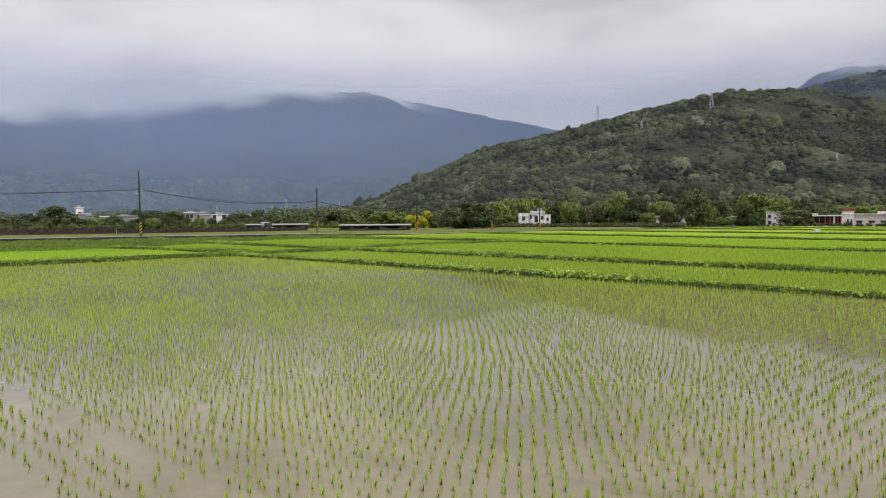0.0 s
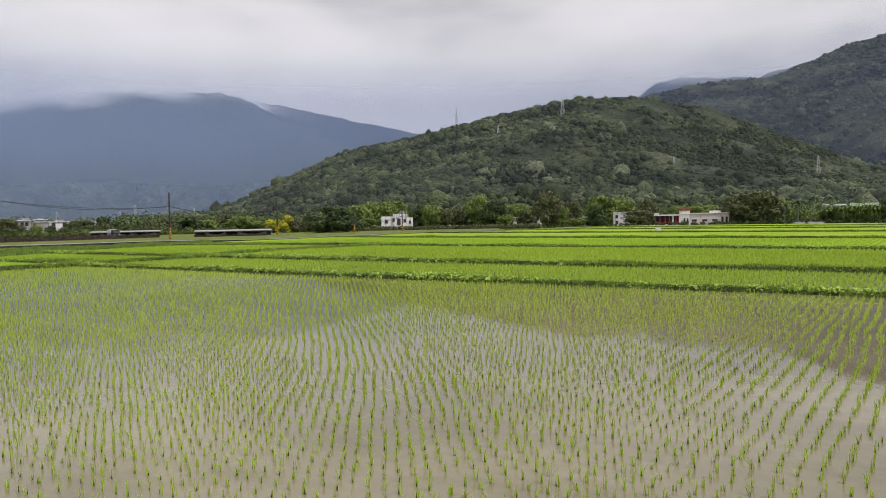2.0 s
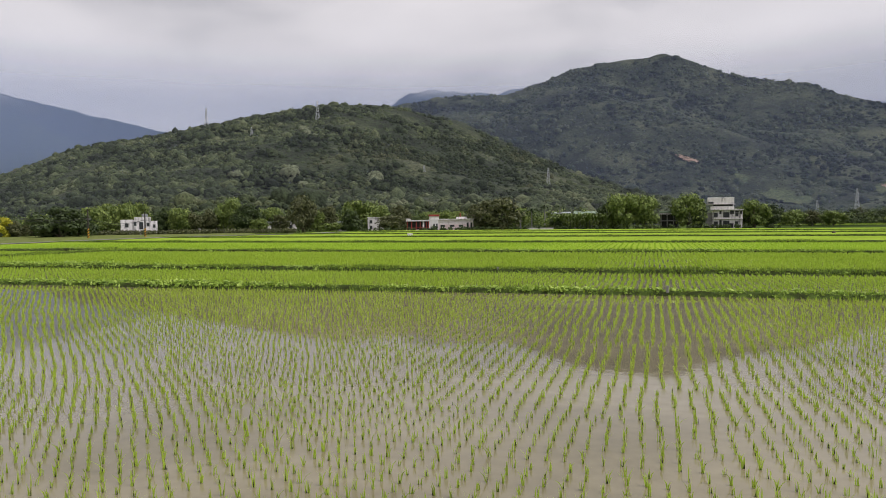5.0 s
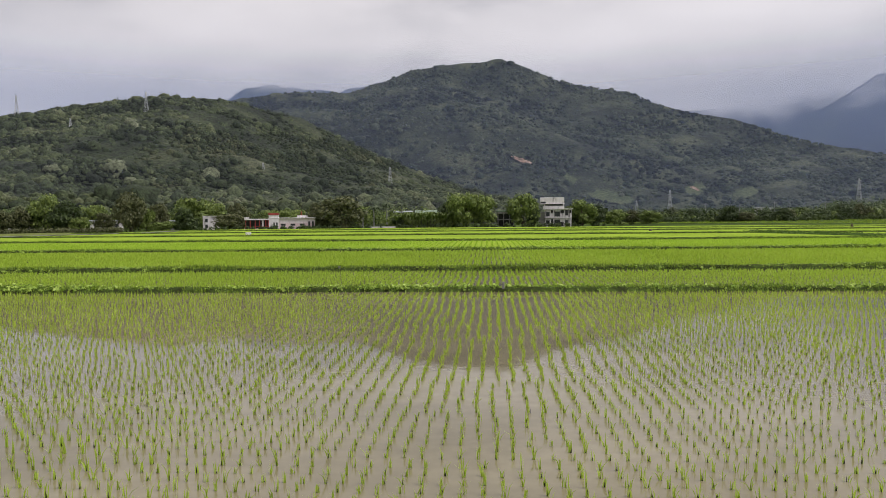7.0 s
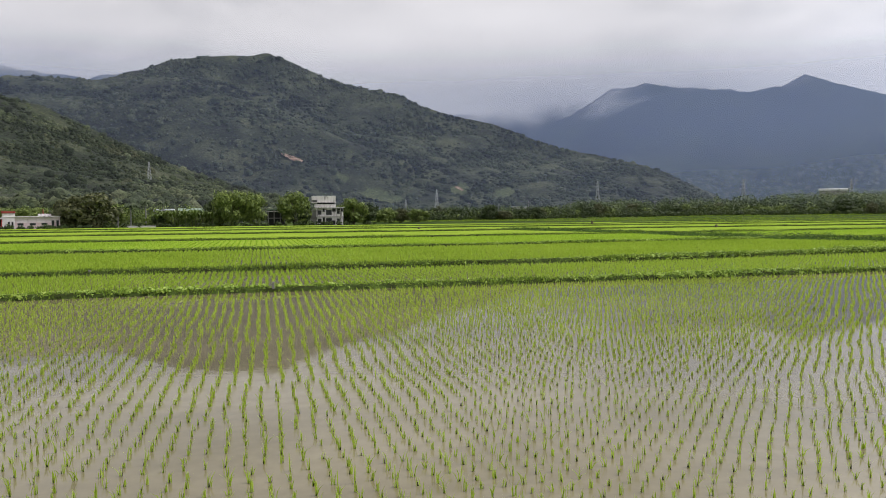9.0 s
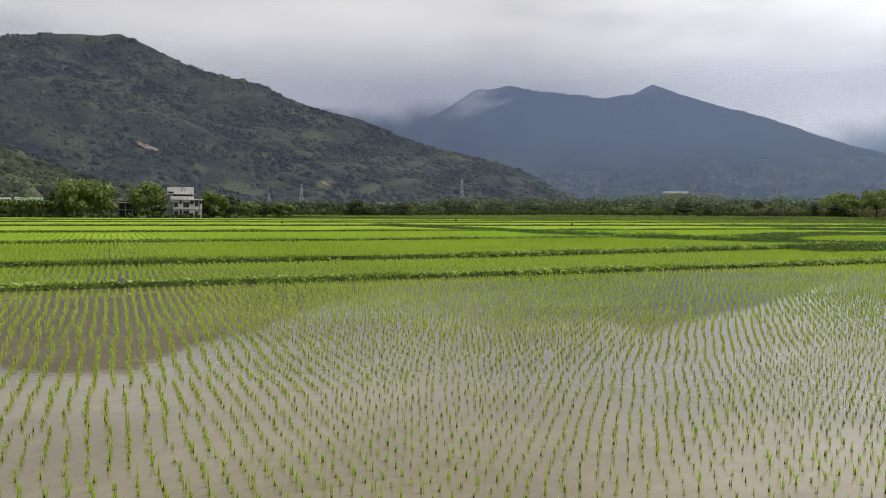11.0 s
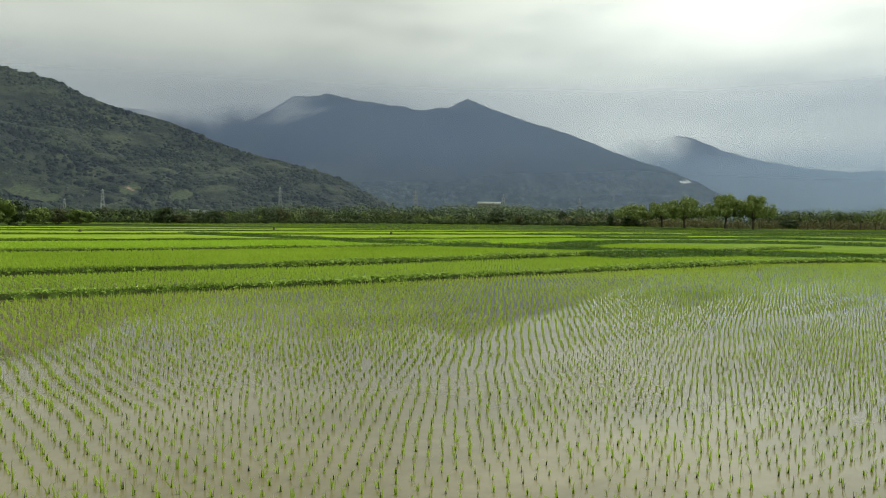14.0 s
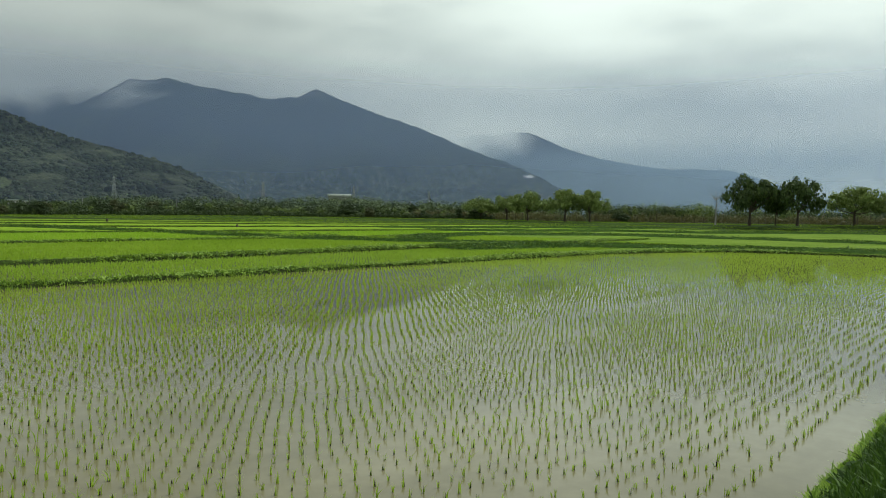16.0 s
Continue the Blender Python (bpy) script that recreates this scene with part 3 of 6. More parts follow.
def build_hills():
    a = tagged(new("wooded_hill", range_mesh("wooded_hill", HILL_A, FOOT_A, 1.15, 160, 3, UNDER, 0.3, 70, 3.0)), "low hill of dense mixed green forest", "hill", kind="structure")
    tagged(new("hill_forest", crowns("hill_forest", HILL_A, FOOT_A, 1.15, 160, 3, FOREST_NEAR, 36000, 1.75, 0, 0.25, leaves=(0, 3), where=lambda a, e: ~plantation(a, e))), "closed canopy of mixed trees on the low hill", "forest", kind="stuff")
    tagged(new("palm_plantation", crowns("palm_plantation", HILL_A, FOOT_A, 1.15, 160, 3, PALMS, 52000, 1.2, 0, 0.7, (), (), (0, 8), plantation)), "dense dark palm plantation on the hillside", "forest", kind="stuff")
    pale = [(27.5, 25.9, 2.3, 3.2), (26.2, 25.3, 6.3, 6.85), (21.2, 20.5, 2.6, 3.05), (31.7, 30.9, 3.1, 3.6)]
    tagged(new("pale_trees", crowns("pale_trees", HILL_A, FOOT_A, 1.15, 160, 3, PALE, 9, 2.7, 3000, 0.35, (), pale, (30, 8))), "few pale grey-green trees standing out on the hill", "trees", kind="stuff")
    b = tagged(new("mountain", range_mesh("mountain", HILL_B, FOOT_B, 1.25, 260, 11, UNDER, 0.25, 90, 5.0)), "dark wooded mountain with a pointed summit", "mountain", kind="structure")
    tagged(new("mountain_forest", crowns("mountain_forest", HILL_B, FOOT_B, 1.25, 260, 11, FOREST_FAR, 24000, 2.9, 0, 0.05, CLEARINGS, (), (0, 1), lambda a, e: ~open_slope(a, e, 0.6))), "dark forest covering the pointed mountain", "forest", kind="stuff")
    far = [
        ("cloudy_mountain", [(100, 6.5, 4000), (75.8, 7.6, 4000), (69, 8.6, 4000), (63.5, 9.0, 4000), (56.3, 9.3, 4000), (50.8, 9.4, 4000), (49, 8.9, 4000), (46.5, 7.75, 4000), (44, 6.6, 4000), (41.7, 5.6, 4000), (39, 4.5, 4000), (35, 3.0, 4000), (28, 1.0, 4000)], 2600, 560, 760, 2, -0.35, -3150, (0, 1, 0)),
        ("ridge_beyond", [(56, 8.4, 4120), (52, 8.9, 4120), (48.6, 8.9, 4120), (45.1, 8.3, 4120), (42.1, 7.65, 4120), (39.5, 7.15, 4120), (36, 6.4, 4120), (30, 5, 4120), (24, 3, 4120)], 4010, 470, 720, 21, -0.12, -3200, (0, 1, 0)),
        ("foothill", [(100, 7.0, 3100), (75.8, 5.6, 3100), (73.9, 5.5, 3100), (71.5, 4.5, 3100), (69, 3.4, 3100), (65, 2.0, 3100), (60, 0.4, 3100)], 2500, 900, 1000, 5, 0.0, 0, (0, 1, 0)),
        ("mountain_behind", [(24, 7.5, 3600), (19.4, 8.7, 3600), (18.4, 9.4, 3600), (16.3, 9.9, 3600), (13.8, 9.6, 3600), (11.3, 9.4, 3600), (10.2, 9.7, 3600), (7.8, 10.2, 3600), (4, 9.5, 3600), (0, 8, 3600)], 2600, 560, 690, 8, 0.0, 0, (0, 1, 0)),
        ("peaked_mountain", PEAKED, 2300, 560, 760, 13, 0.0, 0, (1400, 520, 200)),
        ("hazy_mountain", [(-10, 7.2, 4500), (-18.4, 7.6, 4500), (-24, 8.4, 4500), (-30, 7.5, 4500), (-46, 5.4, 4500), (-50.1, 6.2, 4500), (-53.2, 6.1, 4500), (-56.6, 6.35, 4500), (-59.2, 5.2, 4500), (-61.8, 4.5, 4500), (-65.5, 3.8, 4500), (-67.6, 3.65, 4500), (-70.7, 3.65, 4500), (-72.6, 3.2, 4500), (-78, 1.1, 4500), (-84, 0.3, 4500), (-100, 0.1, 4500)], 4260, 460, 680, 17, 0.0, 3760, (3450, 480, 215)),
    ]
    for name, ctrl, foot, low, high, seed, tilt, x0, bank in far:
        mat = cloud_faded("slope_" + name, FAR_STOPS, low, high, 0.004, seed, tilt, x0, bank, 0.4 if name == "peaked_mountain" else 0.16)
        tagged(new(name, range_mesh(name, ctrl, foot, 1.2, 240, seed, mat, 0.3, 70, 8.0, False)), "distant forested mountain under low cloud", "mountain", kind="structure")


build_hills()


def build_haze_sheet(name, radius, top, amount, colour, foot=1.0):
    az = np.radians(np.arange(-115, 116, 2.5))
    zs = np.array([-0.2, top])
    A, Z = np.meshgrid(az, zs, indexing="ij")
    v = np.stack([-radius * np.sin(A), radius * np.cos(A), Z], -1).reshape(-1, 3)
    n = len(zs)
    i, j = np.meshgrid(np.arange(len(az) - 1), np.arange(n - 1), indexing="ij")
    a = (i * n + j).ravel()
    ob = new(name, mesh_np(name, v, np.stack([a, a + n, a + n + 1, a + 1], -1), haze_sheet_material(name, amount, top, colour, foot), smooth=True))
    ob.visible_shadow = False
    tagged(ob, "tinted see-through sheet imitating haze before the mountains", "mist", kind="structure")


# added sheets at four distances; their bluish tint stands in for aerial haze
build_haze_sheet("far_mist", 2250, 540, 0.54, (0.345, 0.445, 0.75, 1), 0.50)
build_haze_sheet("distant_mist", 4180, 480, 0.70, (0.60, 0.77, 1.0, 1))
build_haze_sheet("near_mist", 992, 300, 0.15, (0.37, 0.45, 0.76, 1))
build_haze_sheet("field_mist", 376, 105, 0.045, (0.48, 0.53, 0.68, 1))

# ---- paddies ----
def sheet(name, outline, z, mat, label, category):
    bm = bmesh.new()
    bm.faces.new([bm.verts.new((x, y, z)) for x, y in outline])
    bm.normal_update()
    if bm.faces[:][0].normal.z < 0:
        bmesh.ops.reverse_faces(bm, faces=bm.faces[:])
    me = bpy.data.meshes.new(name)
    bm.to_mesh(me)
    bm.free()
    me.materials.append(mat)
    return tagged(new(name, me), label, category, kind="structure")


RIGHT_END = [(48, 33.6), (66, 32.8), (74, 30.5), (82, 27), (84.5, 22), (86.7, 13.7), (90, 1.5)]
sheet("water", [(-61, 1.5), (-61, 33.9)] + RIGHT_END, 0.0, WATER, "still silty water of a freshly planted rice paddy", "water")
sheet("water", [(-112, 34.6), (-112, 46.6), (-60, 46), (30, 46.2), (60, 49), (99, 50.2), (98, 39.9), (66, 36.9), (48, 34.6)], 0.03, WATER, "shallow water of a planted rice terrace", "water")
sheet("water", [(-112, 47), (-112, 74), (-50, 74), (38, 72.4), (99, 75), (99, 50.5), (60, 49.6), (30, 46.8), (-60, 46.6)], 0.06, WATER, "shallow water of a planted rice terrace", "water")
sheet("field", [(-104, 74), (-100, 120), (-92, 160), (-80, 205), (-20, 208), (60, 204), (160, 190), (230, 160), (170, 90), (120, 76), (38, 72.4), (-50, 74)], 0.17, FIELD, "level field of dense bright green young rice", "rice field")
sheet("field", [(-112, 4), (-112, 34), (-62.5, 33), (-62.5, 4)], 0.14, FIELD, "level field of dense bright green young rice", "rice field")
sheet("field", [(62, 34.2), (66, 36.8), (98, 39.8), (98.5, 76), (120, 76), (170, 90), (230, 160), (330, 90), (300, -40), (100, -30), (92, 4), (88, 24), (80, 33)], 0.1, DULL_FIELD, "level field of darker mid green young rice", "rice field")


def blades(x, y, z, n, length, width, lean, segments, r, spread=0.02):
    """Grass or rice blades: n to each place. Returns verts and triangles."""
    k = len(x) * n
    bx = np.repeat(x, n) + r.normal(0, spread, k)
    by = np.repeat(y, n) + r.normal(0, spread, k)
    bz = np.repeat(np.broadcast_to(z, x.shape), n)
    ln = np.repeat(np.broadcast_to(length, x.shape), n) * r.uniform(0.6, 1.15, k)
    az = r.uniform(0, math.tau, k)
    le = np.abs(r.normal(0, lean, k))
    wd = np.repeat(np.broadcast_to(width, x.shape), n) * r.uniform(0.7, 1.3, k) / 2
    face = r.uniform(0, math.tau, k)
    px, py = np.cos(face) * wd, np.sin(face) * wd
    dx, dy = np.cos(az) * np.sin(le), np.sin(az) * np.sin(le)
    up = np.cos(le)
    p0 = np.stack([bx - px, by - py, bz], -1)
    p1 = np.stack([bx + px, by + py, bz], -1)
    if segments == 1:
        tip = np.stack([bx + dx * ln, by + dy * ln, bz + up * ln], -1)
        v = np.stack([p0, p1, tip], 1).reshape(-1, 3)
        return v, np.arange(k * 3).reshape(-1, 3)
    mx, my, mz = bx + dx * ln * 0.45, by + dy * ln * 0.45, bz + up * ln * 0.58
    m0 = np.stack([mx - px, my - py, mz], -1)
    m1 = np.stack([mx + px, my + py, mz], -1)
    tip = np.stack([bx + dx * ln * 1.25, by + dy * ln * 1.25, bz + up * ln * 0.95], -1)
    v = np.stack([p0, p1, m1, m0, tip], 1).reshape(-1, 3)
    b = (np.arange(k) * 5)[:, None]
    f = np.concatenate([b + [0, 1, 2], b + [0, 2, 3], b + [3, 2, 4]], 1).reshape(-1, 3)
    return v, f


def joined(parts):
    V, F, base = [], [], 0
    for v, f in parts:
        V.append(v)
        F.append(f + base)
        base += len(v)
    return np.concatenate(V), np.concatenate(F)


ROW, PASS, FIRST = 0.321, 2.567, 2.57
SPACING = [0.262, 0.264, 0.262, 0.268, 0.306, 0.322, 0.33, 0.32, 0.30, 0.30, 0.31, 0.30]


def right_edge(v):
    return np.interp(v, [2, 13.7, 22, 27, 30.5, 32.8], [88, 85.5, 83, 80, 72, 62])


def seedling_places(r, v_from, v_to, left, right_of, keep=0.975):
    """Rows set out by a planting machine, eight at a time: in one pass the plants stand abreast, the next is shifted."""
    xs, ys = [], []
    k = 0
    while FIRST + k * PASS < v_to:
        step = SPACING[min(k, len(SPACING) - 1)]
        off, wave = r.uniform(0, step), r.uniform(0, math.tau)
        for row in range(8):
            v = FIRST + k * PASS + 0.16 + row * ROW
            if not v_from <= v <= v_to:
                continue
            u = np.arange(left, float(right_of(v)), step) + off
            u = u + r.normal(0, 0.014, len(u))
            vv = v + 0.05 * np.sin(u / 11 + wave) + 0.03 * np.sin(u / 3.7 + wave * 2) + r.normal(0, 0.014, len(u))
            ok = r.uniform(size=len(u)) < keep
            xs.append(u[ok])
            ys.append(vv[ok])
        k += 1
    return np.concatenate(xs), np.concatenate(ys)


# muddy stems, darkened further for the plant's own shade and reflection
STEM = surface("muddy_stem_shade", [(0.3, (0.018, 0.020, 0.012)), (0.7, (0.045, 0.047, 0.022))], scale=3, bump=0.0)


def build_seedlings():
    r = np.random.default_rng(21)
    x, y = seedling_places(r, 3.0, 32.9, -60, right_edge)
    # thin and patchy towards the bank, where the machine turned
    poor = np.clip(np.interp(y, [3.5, 6.8], [1, 0]) * np.interp(x, [-9, -4, 5, 9], [1, 0.5, 0.4, 0.9]) + 0.25 * fbm(x / 1.5, y / 1.5, 6, 3), 0, 1)
    skipped = (np.abs(y - 4.15 - 0.06 * np.sin(x)) < 0.3) & (x < -8.5)
    stay = (r.uniform(size=len(x)) > 0.16 * poor) & ~(skipped & (r.uniform(size=len(x)) < 0.45))
    x, y, poor = x[stay], y[stay], poor[stay]
    drift = poor * 0.035
    x, y = x + r.normal(0, 1, len(x)) * drift, y + r.normal(0, 1, len(x)) * drift
    vigour = (1 + 0.22 * fbm(x / 5, y / 5, 4, 3)) * (1 - 0.28 * poor)
    single = (x > 6) & (x < 13.5) & (y > 5.4) & (y < 8.2)
    near, mid = (y < 13.5) & ~single, (y >= 13.5) & (y < 22)
    wide = np.hypot(x, y) > 40
    far, mid = (y >= 22) & ~wide, mid & ~wide
    near = near & ~wide
    groups = []
    vigour = vigour * np.where(y < 16, np.interp(x + (12 - y) * 0.4, [1, 12], [1.0, 0.74]), 1.0)
    h = np.interp(y, [6, 14], [0.212, 0.182]) * np.clip(vigour, 0.55, 1.4) * r.lognormal(0, 0.16, len(x))
    groups.append(blades(x[near], y[near], -0.005, 6, h[near], 0.0148 * np.clip(vigour[near], 0.7, 1.1), 0.27, 2, r, 0.016))
    groups.append(blades(x[mid], y[mid], -0.005, 6, h[mid], 0.0255 + 0.005 * (x[mid] > 8), 0.30, 1, r, 0.018))
    groups.append(blades(x[wide], y[wide], -0.005, 5, h[wide] * 0.75, 0.036, 0.5, 1, r, 0.02))
    groups.append(blades(x[far], y[far], -0.005, 5, h[far], 0.030, 0.32, 1, r, 0.02))
    v, f = joined(groups)
    top = tagged(new("rice_seedlings", mesh_np("rice_seedlings", v, f, RICE)), "young rice seedlings set in long even rows in water", "rice", kind="stuff")
    tufts = []
    for k in range(8):
        o = np.zeros(1)
        tufts.append(mesh_np("seedling", *blades(o, o, 0.0, 6, 0.235, 0.0145, 0.27, 2, r, 0.016), RICE))
    for k, (a, b) in enumerate(zip(x[single], y[single])):
        one = new("seedling", tufts[k % 8])
        one.parent = top
        q = float(h[single][k]) / 0.235
        one.matrix_basis = pose(a, b, -0.005, 0, 0, 47 * k % 360) @ Matrix.Diagonal((q, q, q, 1))
    # dark stubs: stem bases together with painted shade and reflection at the waterline
    v, f = blades(x[near | mid | single], y[near | mid | single], -0.005, 2, 0.10, 0.015, 0.10, 1, r, 0.007)
    part("stems", mesh_np("stems", v, f, STEM), STEM, top, "dark muddy stem bases")

    def terrace(name, lo, hi, left, right, step, hh, n, width, seed, z):
        q = np.random.default_rng(seed)
        rows = np.arange(lo, hi, ROW)
        xs, ys = [], []
        for i, v0 in enumerate(rows):
            u = np.arange(left, right, step) + (0.13 * (i // 8 * 0.37 % 1)) + q.normal(0, 0.02, len(np.arange(left, right, step)))
            xs.append(u)
            ys.append(v0 + 0.05 * np.sin(u / 13 + i // 8) + np.interp(u, [30, 60, 110], [0, 2.6, 4]) + q.normal(0, 0.02, len(u)))
        xx, yy = np.concatenate(xs), np.concatenate(ys)
        hgt = hh * np.clip(1 + 0.2 * fbm(xx / 6, yy / 6, seed), 0.6, 1.4)
        vv, ff = blades(xx, yy, z, n, hgt, width, 0.6, 1, q, 0.03)
        tagged(new("rice_rows", mesh_np(name, vv, ff, TERRACE)), "denser bright green rice rows on a terrace", "rice", kind="stuff")

    terrace("rice_rows_a", 35.2, 45.7, -108, 98, 0.32, 0.19, 5, 0.058, 31, 0.02)
    terrace("rice_rows_b", 48.0, 71.6, -106, 98, 0.34, 0.22, 3, 0.12, 33, 0.05)
    terrace("rice_rows_d", 5.0, 33.0, -111, -63.5, 0.36, 0.18, 3, 0.07, 37, 0.12)
    terrace("rice_rows_c", 74.6, 96.0, -90, 110, 0.62, 0.22, 3, 0.075, 35, 0.16)


build_seedlings()


# ---- dikes between the paddies ----
def leaf_clumps(x, y, z, size, n, r):
    """Low broad-leaved plants: n leaves each, spread over a dome."""
    k = len(x) * n
    sz = np.repeat(size, n)
    d = r.normal(size=(k, 3))
    d /= np.linalg.norm(d, axis=1)[:, None]
    d[:, 2] = np.abs(d[:, 2])
    c = np.stack([np.repeat(x, n), np.repeat(y, n), np.repeat(z, n)], -1) + d * (sz * r.uniform(0.5, 1.0, k))[:, None]
    nrm = d + np.array([0, 0, 0.6]) + r.normal(0, 0.5, (k, 3))
    nrm /= np.linalg.norm(nrm, axis=1)[:, None]
    t = np.cross(nrm, r.normal(size=(k, 3)))
    t /= np.linalg.norm(t, axis=1)[:, None]
    b = np.cross(nrm, t)
    s = (np.minimum(sz * 0.42, 0.085) * r.uniform(0.6, 1.4, k))[:, None]
    v = np.stack([c - b * s, c + t * s * 0.6, c + b * s * 1.2, c - t * s * 0.6], 1).reshape(-1, 3)
    f = (np.arange(k) * 4)[:, None]
    return v, np.concatenate([f + [0, 1, 2], f + [0, 2, 3]], 1).reshape(-1, 3)


def dike(points, width, height, seed, weeds=18, weed_h=0.22, detail=0.5, bright=0.35, z0=0.0, leafy_plants=0.0, tuft=None, sod=None):
    """An earth bund along points, uneven, with weeds on it."""
    r = np.random.default_rng(seed)
    pts = np.array(points, float)
    seg = np.hypot(*np.diff(pts, axis=0).T)
    at = np.concatenate([[0], np.cumsum(seg)])
    s = np.arange(0, at[-1] + detail, detail)
    cx, cy = np.interp(s, at, pts[:, 0]), np.interp(s, at, pts[:, 1])
    wob = fbm(s / 6, s * 0, seed, 3)
    tx, ty = np.gradient(cx), np.gradient(cy)
    ln = np.hypot(tx, ty)
    nx, ny = -ty / ln, tx / ln
    cx, cy = cx + nx * wob * 0.22, cy + ny * wob * 0.22
    prof = [(-0.62, -0.3), (-0.5, 0.05), (-0.40, 0.62), (-0.22, 0.95), (0.0, 1.0), (0.22, 0.93), (0.40, 0.6), (0.5, 0.05), (0.62, -0.3)]
    V = []
    for k, (a, b) in enumerate(prof):
        j1, j2 = r.normal(0, 0.05, len(s)), r.normal(0, 0.05, len(s))
        hh = height * (1 + 0.3 * fbm(s / 3, s * 0 + k * 0.2, seed + 3, 3)) * np.clip(np.minimum(s, s[-1] - s) / 2.5 - 0.2, -0.2, 1)
        w_ = width * (1 + 0.15 * fbm(s / 4, s * 0, seed + 9, 3))
        V.append(np.stack([cx + nx * (a * w_ + j1), cy + ny * (a * w_ + j1), z0 + b * hh + j2 * height], -1))
    v = np.stack(V, 1).reshape(-1, 3)
    m = len(prof)
    i, j = np.meshgrid(np.arange(len(s) - 1), np.arange(m - 1), indexing="ij")
    a = (i * m + j).ravel()
    ob = tagged(new("dike", mesh_np("dike", v, np.stack([a, a + m, a + m + 1, a + 1], -1), sod or DIKE)), "low earth bund between paddies, overgrown with weeds", "dike", kind="structure")
    n = int(at[-1] * weeds)
    t = r.uniform(0, at[-1], n)
    q = np.clip(r.normal(-0.06, 0.30, n), -0.5, 0.5)
    clump = 0.5 + 0.5 * fbm(t / 2.2, q, seed + 20, 3)
    x = np.interp(t, s, cx) + np.interp(t, s, nx) * q * width
    y = np.interp(t, s, cy) + np.interp(t, s, ny) * q * width
    z = z0 + height * np.interp(np.abs(q), [0, 0.25, 0.4, 0.5], [0.9, 0.85, 0.5, 0.0])
    hgt = weed_h * np.clip(0.35 + 1.1 * clump, 0.3, 1.6)
    pick = r.uniform(size=n) < bright
    for name, sel, mat in (("weeds", ~pick, WEED), ("grass_tufts", pick, tuft or GRASS)):
        vv, ff = blades(x[sel], y[sel], z[sel], 4, hgt[sel] * 0.85, 0.075, 0.8, 1, r, 0.09)
        part(name, mesh_np(name, vv, ff, mat), mat, ob)
    if leafy_plants:
        n = int(at[-1] * leafy_plants)
        t = r.uniform(0, at[-1], n)
        t = t[fbm(t / 9, t * 0, seed + 31, 3) > -0.5]
        q = np.clip(r.normal(0.08, 0.24, len(t)), -0.42, 0.5) * width
        x, y = np.interp(t, s, cx) + np.interp(t, s, nx) * q, np.interp(t, s, cy) + np.interp(t, s, ny) * q
        size = weed_h * np.clip(0.9 + 0.9 * fbm(t / 7, t * 0, seed + 33, 3), 0.4, 2.0) * r.uniform(0.7, 1.5, len(t))
        base = z0 + height * np.interp(np.abs(q) / width, [0, 0.25, 0.4, 0.5], [0.8, 0.75, 0.4, 0.0])
        light = r.uniform(size=len(t)) < 0.62
        vv, ff = leaf_clumps(x[light], y[light], base[light], size[light], 18, r)
        part("leafy_weeds", mesh_np("leafy_weeds", vv, ff, tuft or FRESH), tuft or FRESH, ob, "broad fresh green leaves")
        vv, ff = leaf_clumps(x[~light], y[~light], base[~light], size[~light] * 0.8, 16, r)
        part("low_weeds", mesh_np("low_weeds", vv, ff, WEED), WEED, ob)
    return ob


dike([(-62, 34.2), (-20, 34.0), (20, 34.0), (49, 34.0), (66.5, 33.3), (75, 31), (83, 27.3), (86, 22), (88, 13.7), (92, 0)], 0.95, 0.19, 41, 36, 0.19, 0.4, 0.5, 0.0, 28)
dike([(-112, 47.2), (-60, 46.6), (30, 46.8), (60, 49.4), (112, 50.8)], 1.15, 0.27, 42, 45, 0.25, 0.5, 0.4, 0.0, 16)
dike([(-106, 75), (-50, 74.2), (38, 72.9), (120, 77)], 1.15, 0.24, 43, 36, 0.25, 0.7, 0.4, 0.0, 10)
dike([(-98, 103), (-69, 101), (0, 98), (50, 97), (150, 98)], 1.2, 0.26, 44, 40, 0.28, 0.9, 0.45, 0.1)
dike([(-96, 130), (0, 128), (180, 122)], 1.2, 0.24, 45, 26, 0.27, 1.2, 0.45, 0.12)
dike([(-92, 158), (0, 156), (210, 148)], 1.2, 0.24, 46, 24, 0.27, 1.2, 0.45, 0.12)
dike([(-84, 182), (0, 180), (225, 170)], 1.2, 0.22, 47, 20, 0.27, 1.2, 0.45, 0.12)
dike([(-61.8, 3), (-62, 20), (-61, 34), (-60.5, 47), (-64, 58), (-60, 74)], 2.4, 0.28, 48, 60, 0.26, 0.5, 0.6, 0.0, 2.2)
dike([(56, 47), (66, 46), (75, 43), (84, 35.5), (91, 25), (98, 8), (104, -12)], 6.5, 0.4, 49, 60, 0.34, 0.7, 0.65, 0.0, 9, LUSH, SOD)
dike([(45, 131), (54, 106), (55, 86), (59, 71), (68, 59), (77, 48)], 4.5, 0.34, 50, 28, 0.36, 0.8, 0.65, 0.05, 6, LUSH, SOD)
dike([(66, 60), (84, 73), (104, 77), (130, 67), (137, 40), (138, 15)], 7, 0.36, 51, 28, 0.38, 0.9, 0.65, 0.05, 6, LUSH, SOD)
dike([(112, 98), (132, 88), (168, 86), (178, 68), (215, 58), (255, 40)], 5, 0.4, 53, 18, 0.42, 1.0, 0.65, 0.1, 3, LUSH, SOD)
dike([(120, 120), (175, 112), (230, 104), (300, 66)], 4, 0.4, 54, 14, 0.42, 1.0, 0.65, 0.1, 2, LUSH, SOD)
